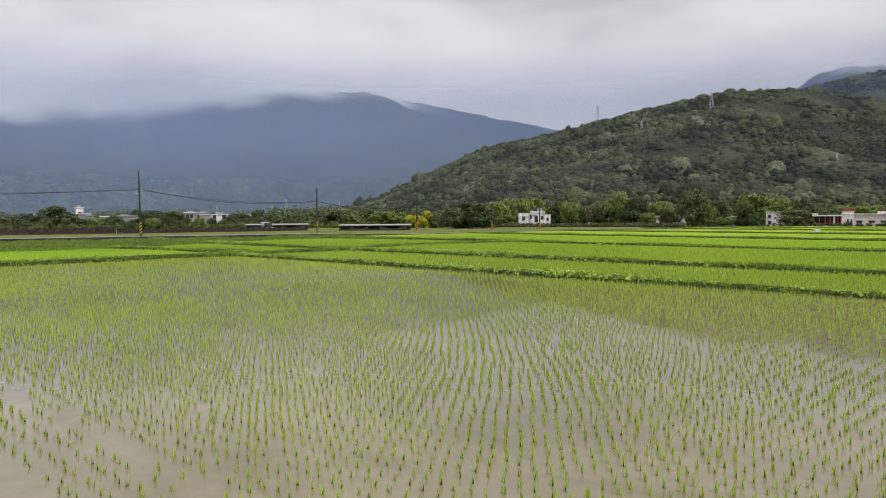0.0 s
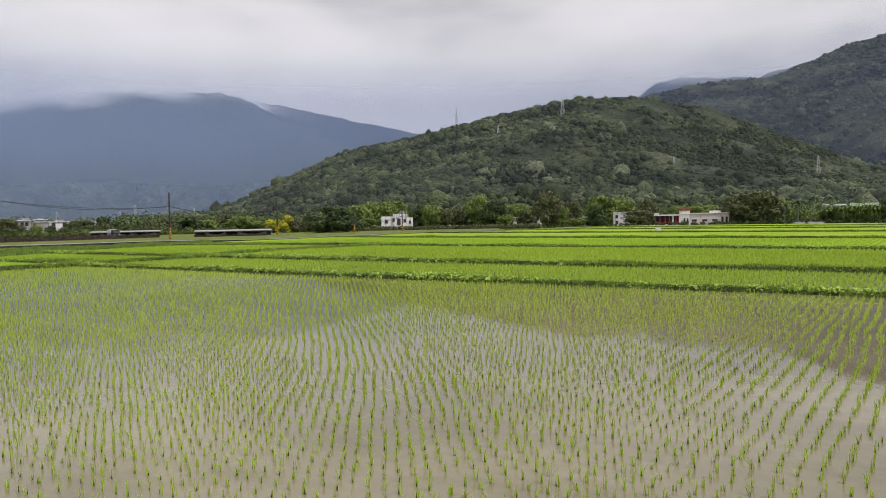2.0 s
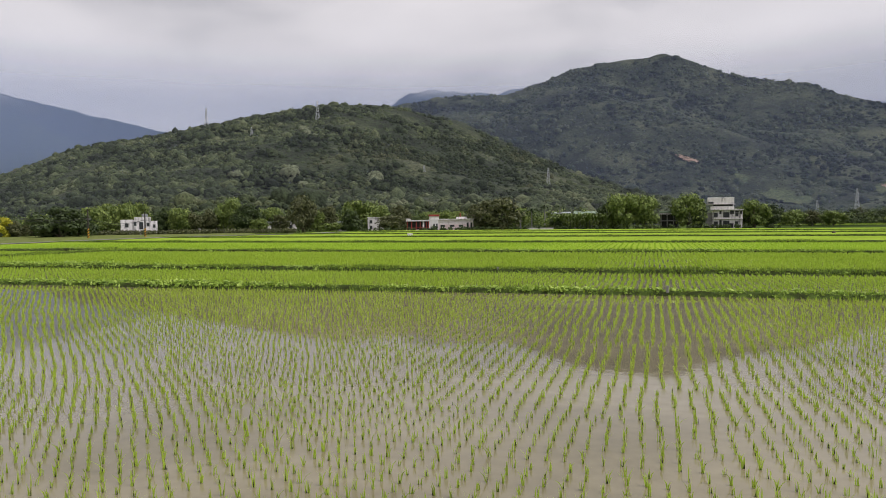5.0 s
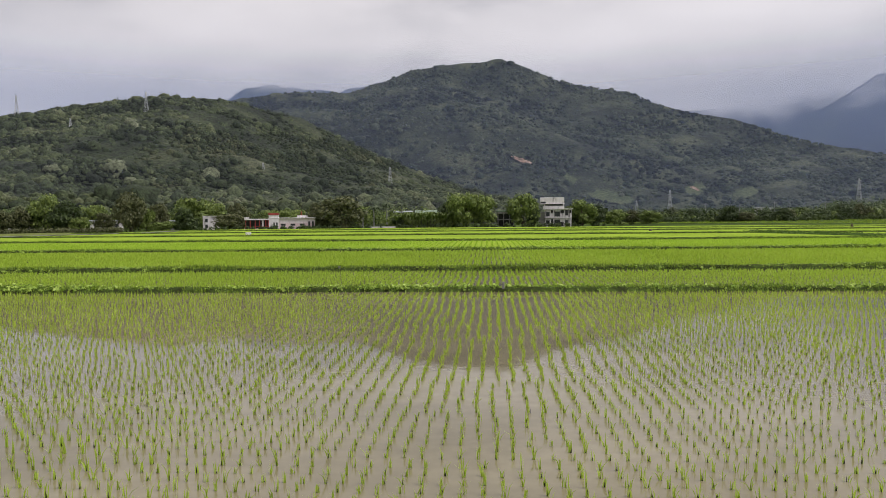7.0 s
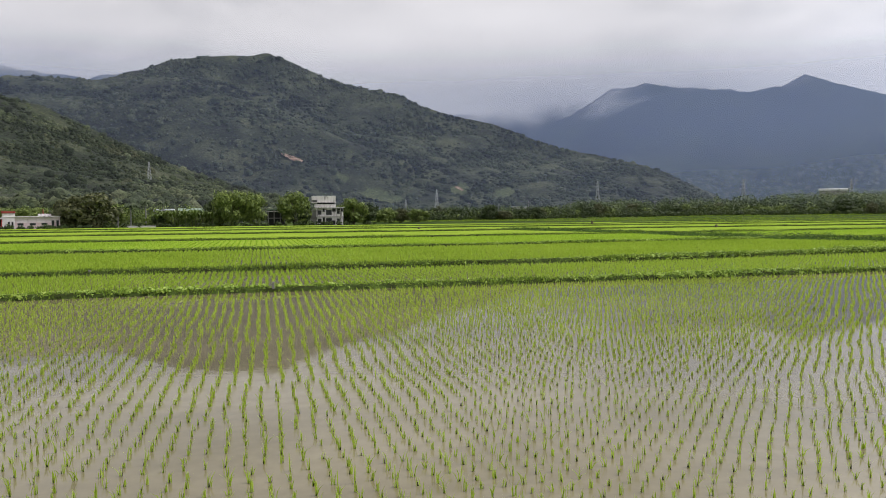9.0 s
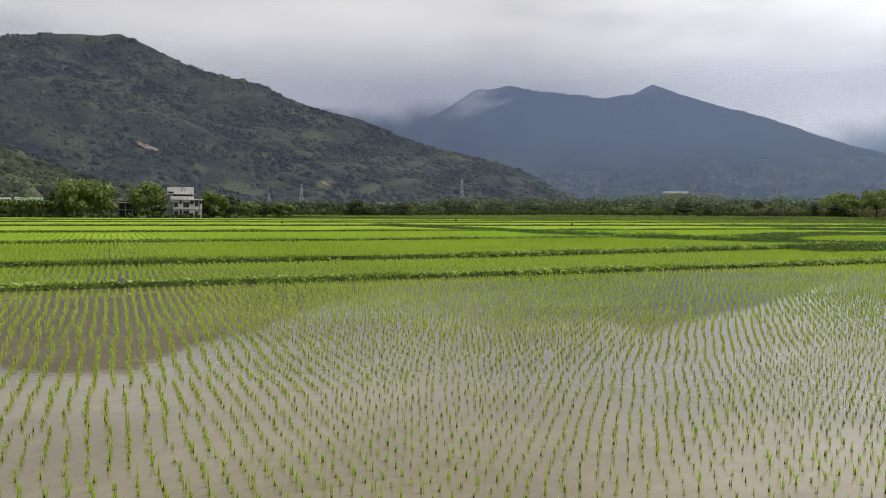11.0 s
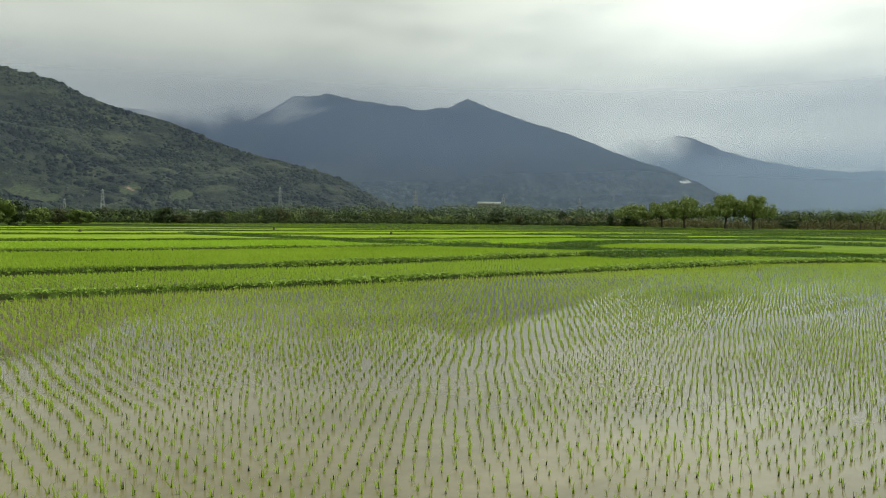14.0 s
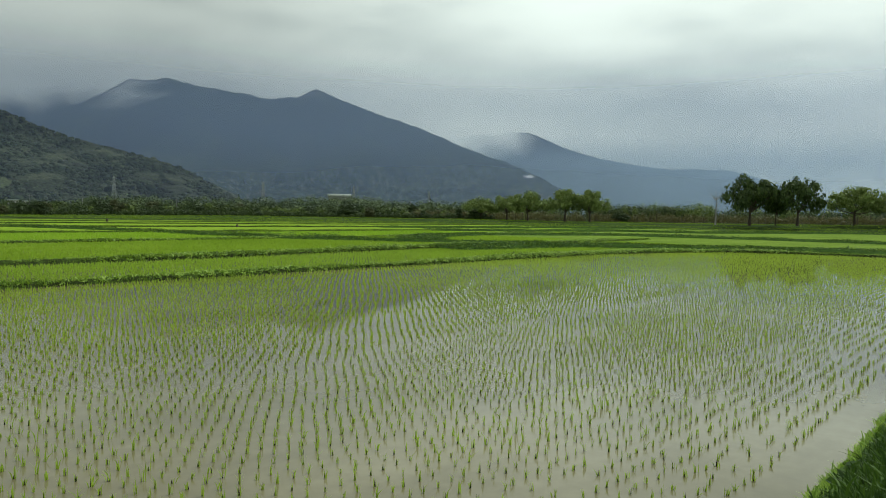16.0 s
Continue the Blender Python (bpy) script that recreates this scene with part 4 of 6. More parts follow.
dike([(-112, 20), (-88, 30), (-62, 36)], 1.8, 0.35, 52, 30, 0.26, 0.6, 0.5, 0.0, 2)
dike([(-110, 60), (-99, 66), (-80, 72), (-62, 75)], 1.8, 0.3, 55, 30, 0.28, 0.6, 0.5, 0.0, 2)


def dike_plants():
    """Broad-leaved crop plants set along the near bund."""
    r = np.random.default_rng(58)
    x = np.concatenate([r.uniform(-18, 28, 190), r.uniform(-56, -30, 60), r.uniform(36, 60, 70)])
    size = 0.175 * np.clip(1 + 0.5 * fbm(x / 6, x * 0, 59, 3), 0.5, 1.5) * r.uniform(0.75, 1.3, len(x))
    y = 34.12 + r.normal(0, 0.14, len(x)) - np.interp(x, [48, 66], [0, 0.7])
    vv, ff = leaf_clumps(x, y, np.full(len(x), 0.14), size, 30, r)
    tagged(new("bund_plants", mesh_np("bund_plants", vv, ff, FRESH)), "broad-leaved light green plants growing along a bund", "crop", kind="stuff")


dike_plants()


# ---- the grassy bank on which the viewpoint stands ----
def build_bank():
    r = np.random.default_rng(5)
    u = np.concatenate([np.arange(-70, 4, 2.0), np.arange(4, 26, 0.35), np.arange(26, 96, 2.0)])
    prof = [(2.25, -0.3), (2.1, 0.02), (1.74, 0.36), (1.36, 0.74), (0.9, 1.1), (0.4, 1.5), (-0.2, 1.75), (-3, 1.82), (-7, 1.8), (-9, 0.4), (-9.6, -0.3)]
    V = []
    for k, (a, b) in enumerate(prof):
        V.append(np.stack([u, a + 0.12 * fbm(u / 2, u * 0 + k * 0.3, 60, 3), b + (0.07 * fbm(u / 1.3, u * 0 + k, 61, 3) if 0 < k < 9 else 0 * u)], -1))
    v = np.stack(V, 1).reshape(-1, 3)
    m = len(prof)
    i, j = np.meshgrid(np.arange(len(u) - 1), np.arange(m - 1), indexing="ij")
    a = (i * m + j).ravel()
    ob = tagged(new("bank", mesh_np("bank", v, np.stack([a, a + 1, a + m + 1, a + m], -1), DIKE, smooth=True)), "steep bank of lush green grass beside the paddy", "bank", kind="structure")
    def slope(v):
        return np.interp(v, [-0.2, 0.4, 0.9, 1.36, 1.74, 2.1], [1.72, 1.45, 1.05, 0.7, 0.32, 0.0])
    pu = np.concatenate([r.uniform(7, 19, 4600), r.uniform(-14, 7, 1000), r.uniform(19, 60, 500)])
    pv = np.where(pu > 7, r.uniform(0.2, 1.86, len(pu)), r.uniform(-0.6, 1.6, len(pu)))
    vv, ff = blades(pu, pv, slope(pv), 6, np.interp(pv, [1.0, 1.8], [0.24, 0.13]) * r.lognormal(0, 0.25, len(pu)), 0.024, 0.85, 2, r, 0.05)
    part("grass", mesh_np("bank_grass", vv, ff, LUSH), LUSH, ob, "long fresh green grass blades")
    pu = r.uniform(-12, 16, 4200)
    pv = r.uniform(-7.2, 0.2, len(pu))
    away = np.hypot(pu, pv) > 0.8
    vv, ff = blades(pu[away], pv[away], 1.72, 4, 0.16 * r.lognormal(0, 0.35, int(away.sum())), 0.022, 0.75, 1, r, 0.07)
    part("short_grass", mesh_np("short_grass", vv, ff, LUSH), LUSH, ob, "short trodden grass on the bank top")
    pu = r.uniform(7, 19, 1700)
    pv = 2.0 - np.abs(r.normal(0, 0.11, len(pu))) + 0.1 * fbm(pu * 2.2, pu * 0, 62, 3)
    vv, ff = blades(pu, pv, slope(pv), 6, 0.13 * r.lognormal(0, 0.25, len(pu)), 0.024, 0.9, 2, r, 0.05)
    part("grass_tips", mesh_np("grass_tips", vv, ff, FRESH), FRESH, ob, "lime green young blades")
    pu = r.uniform(7, 19, 260)
    pv = r.uniform(0.4, 1.9, len(pu))
    vv, ff = leaf_clumps(pu, pv, slope(pv), r.uniform(0.08, 0.18, len(pu)), 14, r)
    part("broad_weeds", mesh_np("broad_weeds", vv, ff, LUSH), LUSH, ob, "dark broad-leaved weeds")


build_bank()
# ---- trees ----
def crown_mesh(name, seed, mat, n=1500, height=1.0, width=1.0, base=0.28, blobs=18, leaf=0.05, flat=0.0, gaps=0.0, dome=-0.55):
    """A crown of leaf clumps round many boughs, for a tree 1 high and 1 wide."""
    r = np.random.default_rng(seed)
    c = []
    while len(c) < blobs:
        p = r.uniform(-1, 1, 3)
        if 0.45 < np.linalg.norm(p) < 1 and (p[2] > dome or r.uniform() < 0.3 * (dome < 0)):
            c.append(p)
    c = np.array(c)
    mid = (1 + base) / 2
    c = np.stack([c[:, 0] * width * 0.36, c[:, 1] * width * 0.36, mid + c[:, 2] * (1 - base) * 0.36 * (1 - flat)], -1)
    size = r.uniform(0.10, 0.20, blobs) * (1 - gaps)
    which = r.integers(0, blobs, n)
    d = r.normal(size=(n, 3))
    d /= np.linalg.norm(d, axis=1)[:, None]
    rad = size[which] * r.uniform(0.55, 1.08, n)
    p = c[which] + d * rad[:, None] * np.array([1, 1, 0.75])
    nrm = d + r.normal(0, 0.38, (n, 3))
    nrm /= np.linalg.norm(nrm, axis=1)[:, None]
    t = np.cross(nrm, r.normal(size=(n, 3)))
    t /= np.linalg.norm(t, axis=1)[:, None]
    b = np.cross(nrm, t)
    s = (leaf * r.uniform(0.6, 1.3, n))[:, None]
    v = np.stack([p - t * s * 0.8, p + t * s * 0.8, p + b * s * 1.5], 1).reshape(-1, 3)
    lo, hi = np.percentile(v, 1.5, axis=0), np.percentile(v, 98.5, axis=0)
    want_lo, want_hi = np.array([-width / 2, -width / 2, base]), np.array([width / 2, width / 2, height])
    k = (want_hi - want_lo) / (hi - lo)
    v, c = (v - lo) * k + want_lo, (c - lo) * k + want_lo
    return mesh_np(name, v, np.arange(n * 3).reshape(-1, 3), mat), c


def tree_parts(name, seed, leaf_mat, **kw):
    """A tree 1 high and 1 wide: tapered trunk with limbs, and its crown."""
    r = np.random.default_rng(seed + 100)
    me, c = crown_mesh(name + "_crown", seed, leaf_mat, **kw)
    bm = bmesh.new()
    fork = kw.get("base", 0.28) * 0.95
    bend = r.uniform(-0.03, 0.03, 2)
    tube([(0, 0, -0.02), (bend[0] * 0.4, bend[1] * 0.4, fork * 0.5), (bend[0], bend[1], fork), (bend[0] * 1.5, bend[1] * 1.5, fork + 0.22)], [0.034, 0.026, 0.022, 0.012], 7, bm)
    for k in range(min(9, len(c))):
        e = c[k]
        m = (np.array([bend[0], bend[1], fork * 0.9]) * 0.5 + e * 0.5) + np.array([0, 0, -0.04])
        tube([(bend[0], bend[1], fork * r.uniform(0.75, 1.0)), tuple(m), tuple(e)], [0.015, 0.010, 0.004], 5, bm)
    tm = bpy.data.meshes.new(name + "_trunk")
    bm.to_mesh(tm)
    bm.free()
    tm.materials.append(BARK)
    return tm, me


KINDS = {
    "dark": [tree_parts("dark%d" % k, 200 + k, LEAF_A, n=3200, base=0.04, blobs=30, leaf=0.034) for k in range(3)],
    "fresh": [tree_parts("fresh%d" % k, 220 + k, LEAF_B, n=3200, base=0.08, blobs=30, leaf=0.034) for k in range(3)],
    "olive": [tree_parts("olive%d" % k, 240 + k, LEAF_C, n=3200, base=0.05, blobs=34, leaf=0.033) for k in range(3)],
    "spread": [tree_parts("spread%d" % k, 260 + k, LEAF_D, n=4200, base=0.34, blobs=80, leaf=0.017, flat=0.0, gaps=0.57, dome=0.0) for k in range(3)],
    "shade": [tree_parts("shade%d" % k, 270 + k, LEAF_S, n=4000, base=0.38, blobs=70, leaf=0.017, flat=0.0, gaps=0.55, dome=0.0) for k in range(3)],
    "yellow": [tree_parts("yellow%d" % k, 280 + k, LEAF_Y, n=1500, base=0.02, blobs=14, leaf=0.05) for k in range(1)],
}
TREE_LABEL = {
    "dark": "bushy tree with dense dark green leaves", "fresh": "round tree with fresh light green leaves", "olive": "broad tree with dull olive brown leaves",
    "spread": "tall spreading tree with an open dark crown", "shade": "spreading tree with mid green open crown", "yellow": "shrub in full yellow blossom"}
tree_rng = np.random.default_rng(77)


def tree(az, d, top, width, kind, ground_z=0.0, extra=""):
    """A tree at a bearing and distance: top and width in degrees as seen from the bank."""
    h = EYE + d * math.tan(radians(top)) - ground_z
    w_ = d * math.tan(radians(width))
    tm, me = KINDS[kind][tree_rng.integers(len(KINDS[kind]))]
    ob = tagged(new("shrub" if kind == "yellow" else "tree"), TREE_LABEL[kind] + extra, "shrub" if kind == "yellow" else "tree", "trees round the village")
    ob.location = P(az, d, ground_z - 0.05)
    ob.rotation_euler[2] = tree_rng.uniform(0, math.tau)
    ob.scale = (w_, w_, h)
    for n, m in (("trunk", tm), ("crown", me)):
        c = new(n, m)
        c.parent = ob
    return ob


def levee_z(az):
    return float(np.interp(-az, [8, 19, 26, 34, 42, 51, 60, 72, 81, 100], [0, 0.25, 0.7, 1.2, 1.4, 1.7, 1.5, 2.0, 2.6, 2.8]))


for row in [
    # left of the hill, round the far village
    (74.2, 240, 0.25, 2.2, "dark"), (72.6, 235, 0.72, 2.6, "dark"), (70.2, 260, -0.05, 2.0, "olive"), (69.0, 240, 0.05, 1.5, "dark"), (66.6, 235, 0.42, 2.6, "dark"), (64.9, 235, 0.40, 1.8, "olive"),
    (67.6, 300, 0.5, 1.5, "dark"), (60.5, 250, 0.25, 1.8, "olive"), (59.0, 270, 0.45, 1.4, "dark"), (63.2, 260, 0.1, 1.6, "olive"), (57.0, 280, 0.1, 1.8, "dark"), (55.5, 260, 0.3, 2.0, "olive"),
    (53.3, 240, 0.35, 2.4, "dark"), (52.2, 240, 0.15, 1.8, "fresh"), (51.0, 245, 0.5, 2.0, "olive"), (49.8, 240, 0.3, 1.9, "fresh"), (48.7, 235, 0.3, 1.7, "fresh"), (76.3, 235, 0.2, 2.2, "olive"), (78.6, 235, 0.3, 2.2, "dark"),
    (46.6, 205, 0.32, 1.3, "yellow"), (47.4, 207, 0.05, 1.0, "yellow"), (45.6, 205, 0.1, 1.4, "olive"), (44.6, 215, 0.3, 1.4, "olive"),
    (43.1, 192, 0.95, 3.3, "dark"), (41.9, 205, 0.5, 2.0, "dark"),
    (41.0, 240, 1.0, 1.9, "fresh"), (39.6, 250, 1.2, 2.0, "fresh"), (38.3, 255, 1.3, 2.0, "fresh"), (40.2, 228, 0.0, 1.6, "fresh"), (36.3, 240, 0.95, 1.8, "dark"), (35.2, 235, 0.9, 1.6, "fresh"), (34.2, 235, 0.55, 1.6, "olive"),
    (33.0, 235, 0.75, 1.4, "olive"), (31.7, 235, 1.55, 1.9, "fresh"), (30.4, 228, 1.15, 2.0, "dark"), (29.6, 225, 0.1, 1.2, "fresh"), (28.8, 245, 0.9, 1.7, "fresh"), (28.0, 235, 0.35, 1.3, "olive"),
    (26.4, 226, 1.70, 2.0, "olive"), (25.3, 226, 0.6, 1.0, "fresh"), (24.5, 240, 1.0, 1.4, "olive"), (24.2, 222, -0.25, 1.6, "fresh"), (22.6, 222, 0.6, 1.6, "dark"), (22.0, 255, 1.35, 2.6, "fresh"), (20.7, 255, 1.0, 1.8, "fresh"),
    (19.6, 222, 0.25, 1.9, "olive"), (18.9, 250, 1.0, 1.6, "olive"), (16.4, 270, 0.5, 1.8, "fresh"), (14.9, 265, 0.55, 1.8, "fresh"), (13.0, 260, 1.0, 1.4, "olive"),
    (11.4, 222, 1.45, 3.4, "olive"), (12.4, 224, 0.9, 1.6, "olive"), (9.8, 240, 0.7, 1.6, "fresh"), (6.9, 222, 0.05, 0.9, "dark"),
    (1.9, 222, 1.65, 2.3, "fresh"), (0.4, 224, 1.5, 2.1, "fresh"), (3.2, 240, 0.9, 1.3, "dark"), (-2.8, 224, 1.5, 2.2, "fresh"), (-3.6, 222, 0.6, 0.9, "dark"), (-7.3, 230, 1.0, 1.9, "fresh"), (-8.4, 240, 0.7, 1.4, "dark"), (-6.9, 232, 0.0, 1.2, "dark"),
    (-9.7, 250, 0.3, 1.5, "fresh"), (-11.0, 270, 0.25, 1.3, "olive"), (-12.3, 260, 0.2, 1.5, "fresh"),
    # along the river bank
    (-55.0, 300, 1.45, 2.6, "shade"), (-53.0, 300, 1.25, 2.6, "shade"), (-56.6, 290, 1.75, 2.8, "shade"), (-59.4, 290, 2.0, 2.9, "shade"), (-61.3, 292, 1.95, 2.6, "shade"),
    (-63.6, 310, 0.35, 1.2, "dark"), (-72.6, 272, 2.95, 3.4, "spread"), (-74.3, 276, 2.2, 1.8, "spread"), (-75.7, 270, 2.80, 3.0, "spread"), (-79.2, 280, 2.3, 3.2, "shade"), (-82.0, 282, 2.2, 3.0, "shade"), (-86, 285, 2.6, 3.4, "spread"),
]:
    tree(*row, ground_z=levee_z(row[0]) if row[0] < -8 else 0.0)
hamlet = np.random.default_rng(63)
for k in range(30):  # garden trees among the far houses
    tree(54.5 + k * 0.74 + hamlet.uniform(-0.3, 0.3), hamlet.uniform(222, 244), hamlet.uniform(-0.38, 0.02), hamlet.uniform(0.7, 1.4), ("dark", "olive", "dark", "olive", "fresh")[int(hamlet.integers(5))])
belt = np.random.default_rng(61)
for k in range(44):  # the belt of trees and orchard beyond the fields
    a = -13.5 - k * 0.94 + belt.uniform(-0.5, 0.5)
    tree(a, belt.uniform(300, 380), belt.uniform(-0.15, 0.38) + 0.006 * -a, belt.uniform(0.6, 1.4), ("dark", "dark", "olive", "fresh", "dark")[int(belt.integers(5))], levee_z(a))


def palm(az, d, top):
    h = EYE + d * math.tan(radians(top))
    ob = tagged(new("palm_tree"), "slim palm with a bare trunk and feathery top", "palm", "palms by the houses")
    ob.location = P(az, d)
    part("trunk", tube([(0, 0, -0.1), (0.05, 0, h * 0.5), (0, 0, h - 1.6)], [0.24, 0.19, 0.17], 8), CONCRETE, ob)
    r = np.random.default_rng(int(az * 10) + 500)
    for k in range(11):
        a, lift = k * math.tau / 11 + r.uniform(-0.2, 0.2), r.uniform(0.3, 1.3)
        ln = r.uniform(2.0, 2.9)
        bm = bmesh.new()
        last = None
        for i in range(6):
            q = i / 5
            rad, z = ln * q, h - 1.6 + lift * math.sin(q * 2.2) - 1.2 * q * q
            wd = 0.42 * math.sin(math.pi * min(0.96, q * 0.9 + 0.08))
            c = Vector((rad * math.cos(a), rad * math.sin(a), z))
            s = Vector((-math.sin(a), math.cos(a), 0)) * wd
            now = (bm.verts.new(c - s - Vector((0, 0, wd * 0.6))), bm.verts.new(c), bm.verts.new(c + s - Vector((0, 0, wd * 0.6))))
            if last:
                bm.faces.new((last[0], last[1], now[1], now[0]))
                bm.faces.new((last[1], last[2], now[2], now[1]))
            last = now
        part("frond", bm, LEAF_A, ob)


for az, top in ((8.75, 0.95), (7.75, 1.25), (6.6, 1.15), (9.6, 0.7)):
    palm(az, 232, top)


def banana(az, d, top, seed):
    h = EYE + d * math.tan(radians(top))
    ob = tagged(new("banana_plant"), "banana plant with broad arching pale green leaves", "banana plant", "banana plants by the houses")
    ob.location = P(az, d)
    part("stem", tube([(0, 0, -0.1), (0.03, 0, h * 0.35), (0, 0.02, h * 0.6)], [0.16, 0.13, 0.08], 7), LEAF_C, ob)
    r = np.random.default_rng(seed)
    for k in range(8):
        a, ln = k * 2.4 + r.uniform(-0.3, 0.3), h * r.uniform(0.5, 0.75)
        bm, last = bmesh.new(), None
        for i in range(6):
            q = i / 5
            c = Vector((ln * q * 0.8 * math.cos(a), ln * q * 0.8 * math.sin(a), h * 0.55 + h * 0.5 * math.sin(q * 2.0) - h * 0.18 * q * q))
            wd = 0.45 * math.sin(math.pi * (0.1 + 0.85 * q))
            s = Vector((-math.sin(a), math.cos(a), 0)) * wd
            now = (bm.verts.new(c - s), bm.verts.new(c - Vector((0, 0, 0.1))), bm.verts.new(c + s))
            if last:
                bm.faces.new((last[0], last[1], now[1], now[0]))
                bm.faces.new((last[1], last[2], now[2], now[1]))
            last = now
        part("leaf", bm, LEAF_B, ob)


for k in range(19):
    banana(7.0 - k * 0.24, 217 + (k * 7) % 11, 0.08 + 0.3 * ((k * 5) % 7) / 6, 300 + k)


def dead_tree():
    ob = tagged(new("bare_tree"), "leafless pale dead tree on the river bank", "tree")
    ob.location = P(-70.3, 270, levee_z(-70.3))
    r = np.random.default_rng(9)
    bm = bmesh.new()
    tube([(0, 0, -0.2), (0.3, 0, 2.5), (0.1, 0, 5), (0.5, 0, 7.5), (0.2, 0, 11.5)], [0.32, 0.25, 0.2, 0.12, 0.03], 7, bm)
    for k in range(16):
        z = r.uniform(3.5, 9.5)
        a, ln = r.uniform(0, math.tau), r.uniform(1.5, 3.6)
        tube([(0.25, 0, z), (0.25 + ln * 0.5 * math.cos(a), ln * 0.5 * math.sin(a), z + ln * 0.4), (0.25 + ln * 0.8 * math.cos(a), ln * 0.8 * math.sin(a), z + ln)], [0.09, 0.06, 0.02], 5, bm)
    part("trunk", bm, surface("bleached_wood", [(0.3, (0.28, 0.26, 0.24)), (0.7, (0.42, 0.40, 0.37))], scale=2, bump=0.3), ob)


dead_tree()


# ---- levee and woodland beyond the fields ----
def build_levee():
    az = np.arange(-105, -6, 1.5)
    rows = [(236, -0.3), (240, 0.15), (252, 0.2), (256, 0.45), (266, 0.5), (270, 0.95), (330, 1.0), (520, 0.6), (900, -0.15)]
    V = []
    for r_, k in rows:
        z = np.array([levee_z(a) * k for a in az]) + 0.12 * fbm(az * 2, az * 0 + r_, 71, 3) * (k > 0)
        rr = r_ + 3 * fbm(az / 3, az * 0, 72, 3) + np.interp(-az, [6, 30, 100], [55, 20, 0]) * (r_ < 400)
        V.append(np.stack([-rr * np.sin(np.radians(az)), rr * np.cos(np.radians(az)), z - 0.05 if k <= 0 else z], -1))
    v = np.stack(V, 1).reshape(-1, 3)
    m = len(rows)
    i, j = np.meshgrid(np.arange(len(az) - 1), np.arange(m - 1), indexing="ij")
    a = (i * m + j).ravel()
    tagged(new("levee", mesh_np("levee", v, np.stack([a, a + m, a + m + 1, a + 1], -1), GROUND)), "low grassy river bank stepped above the fields", "bank", kind="structure")


build_levee()


def levee_weeds():
    r = np.random.default_rng(73)
    n = 11000
    a = r.uniform(-98, -7, n)
    d = r.uniform(234, 300, n) + np.interp(-a, [6, 30, 100], [55, 20, 0])
    z = np.interp(-a, [8, 19, 26, 34, 42, 51, 60, 72, 81, 100], [0, 0.25, 0.7, 1.2, 1.4, 1.7, 1.5, 2.0, 2.6, 2.8]) * np.interp(d - np.interp(-a, [6, 30, 100], [55, 20, 0]), [236, 240, 252, 256, 266, 270], [0, 0.15, 0.2, 0.45, 0.5, 0.95])
    x, y = -d * np.sin(np.radians(a)), d * np.cos(np.radians(a))
    h = 0.55 * np.clip(1 + 0.8 * fbm(x / 9, y / 9, 74, 3), 0.2, 2.2)
    vv, ff = blades(x, y, z, 5, h * 0.7, 0.2, 0.9, 1, r, 0.45)
    tagged(new("levee_weeds", mesh_np("levee_weeds", vv, ff, GRASS)), "rank weeds and grass on the river bank", "grass", kind="stuff")


levee_weeds()


def bush_cloud(name, places, mat, n, leaf, label, category, shell=0.35):
    """Many bushes as leaf clumps. places: x, y, z, height, width. shell: 1 keeps the leaves to the outside."""
    r = np.random.default_rng(len(places))
    p = np.array(places)
    k = len(p) * n
    d = r.normal(size=(k, 3))
    d /= np.linalg.norm(d, axis=1)[:, None]
    q = np.repeat(p, n, axis=0)
    rad = r.uniform(shell, 1.0, k) ** 0.5
    lump = 1 + 0.3 * np.sin(d[:, 0] * 5 + q[:, 0]) * np.cos(d[:, 1] * 4 + q[:, 1])
    c = q[:, :3] + np.stack([d[:, 0] * q[:, 4] / 2 * rad * lump, d[:, 1] * q[:, 4] / 2 * rad * lump, q[:, 3] * (0.5 + 0.5 * d[:, 2] * rad * lump)], -1)
    nrm = d + r.normal(0, 0.25 if shell > 0.5 else 0.4, (k, 3))
    nrm /= np.linalg.norm(nrm, axis=1)[:, None]
    t = np.cross(nrm, r.normal(size=(k, 3)))
    t /= np.linalg.norm(t, axis=1)[:, None]
    b = np.cross(nrm, t)
    s = (leaf * r.uniform(0.6, 1.3, k))[:, None]
    v = np.stack([c - t * s * 0.9, c + t * s * 0.9, c + b * s * 1.5], 1).reshape(-1, 3)
    tagged(new(name, mesh_np(name, v, np.arange(k * 3).reshape(-1, 3), mat)), label, category, kind="stuff")


def scatter(az0, az1, d0, d1, count, h0, h1, seed, aspect=1.0, ground=True):
    r = np.random.default_rng(seed)
    out = []
    for _ in range(count):
        a, d = r.uniform(az1, az0), r.uniform(d0, d1)
        h = r.uniform(h0, h1)
        p = P(a, d, levee_z(a) if ground and a < -8 else 0.0)
        out.append((p.x, p.y, p.z - 0.1, h, h * aspect * r.uniform(0.8, 1.3)))
    return out


bush_cloud("orchard", scatter(-7, -54, 298, 335, 1100, 0.9, 2.6, 801, 1.0), WOOD_A, 60, 0.27, "rows of low dark green orchard bushes", "bushes", 0.7)
bush_cloud("young_plantation", scatter(-7, -60, 320, 372, 90, 2.4, 5.2, 802, 1.1), LEAF_B, 130, 0.34, "scattered fresh green young trees in a plantation", "bushes", 0.7)
bush_cloud("dark_plantation", scatter(-9, -52, 325, 380, 230, 3.0, 6.2, 820, 1.15), WOOD_A, 130, 0.38, "rounded dark fruit trees in a plantation", "bushes", 0.75)
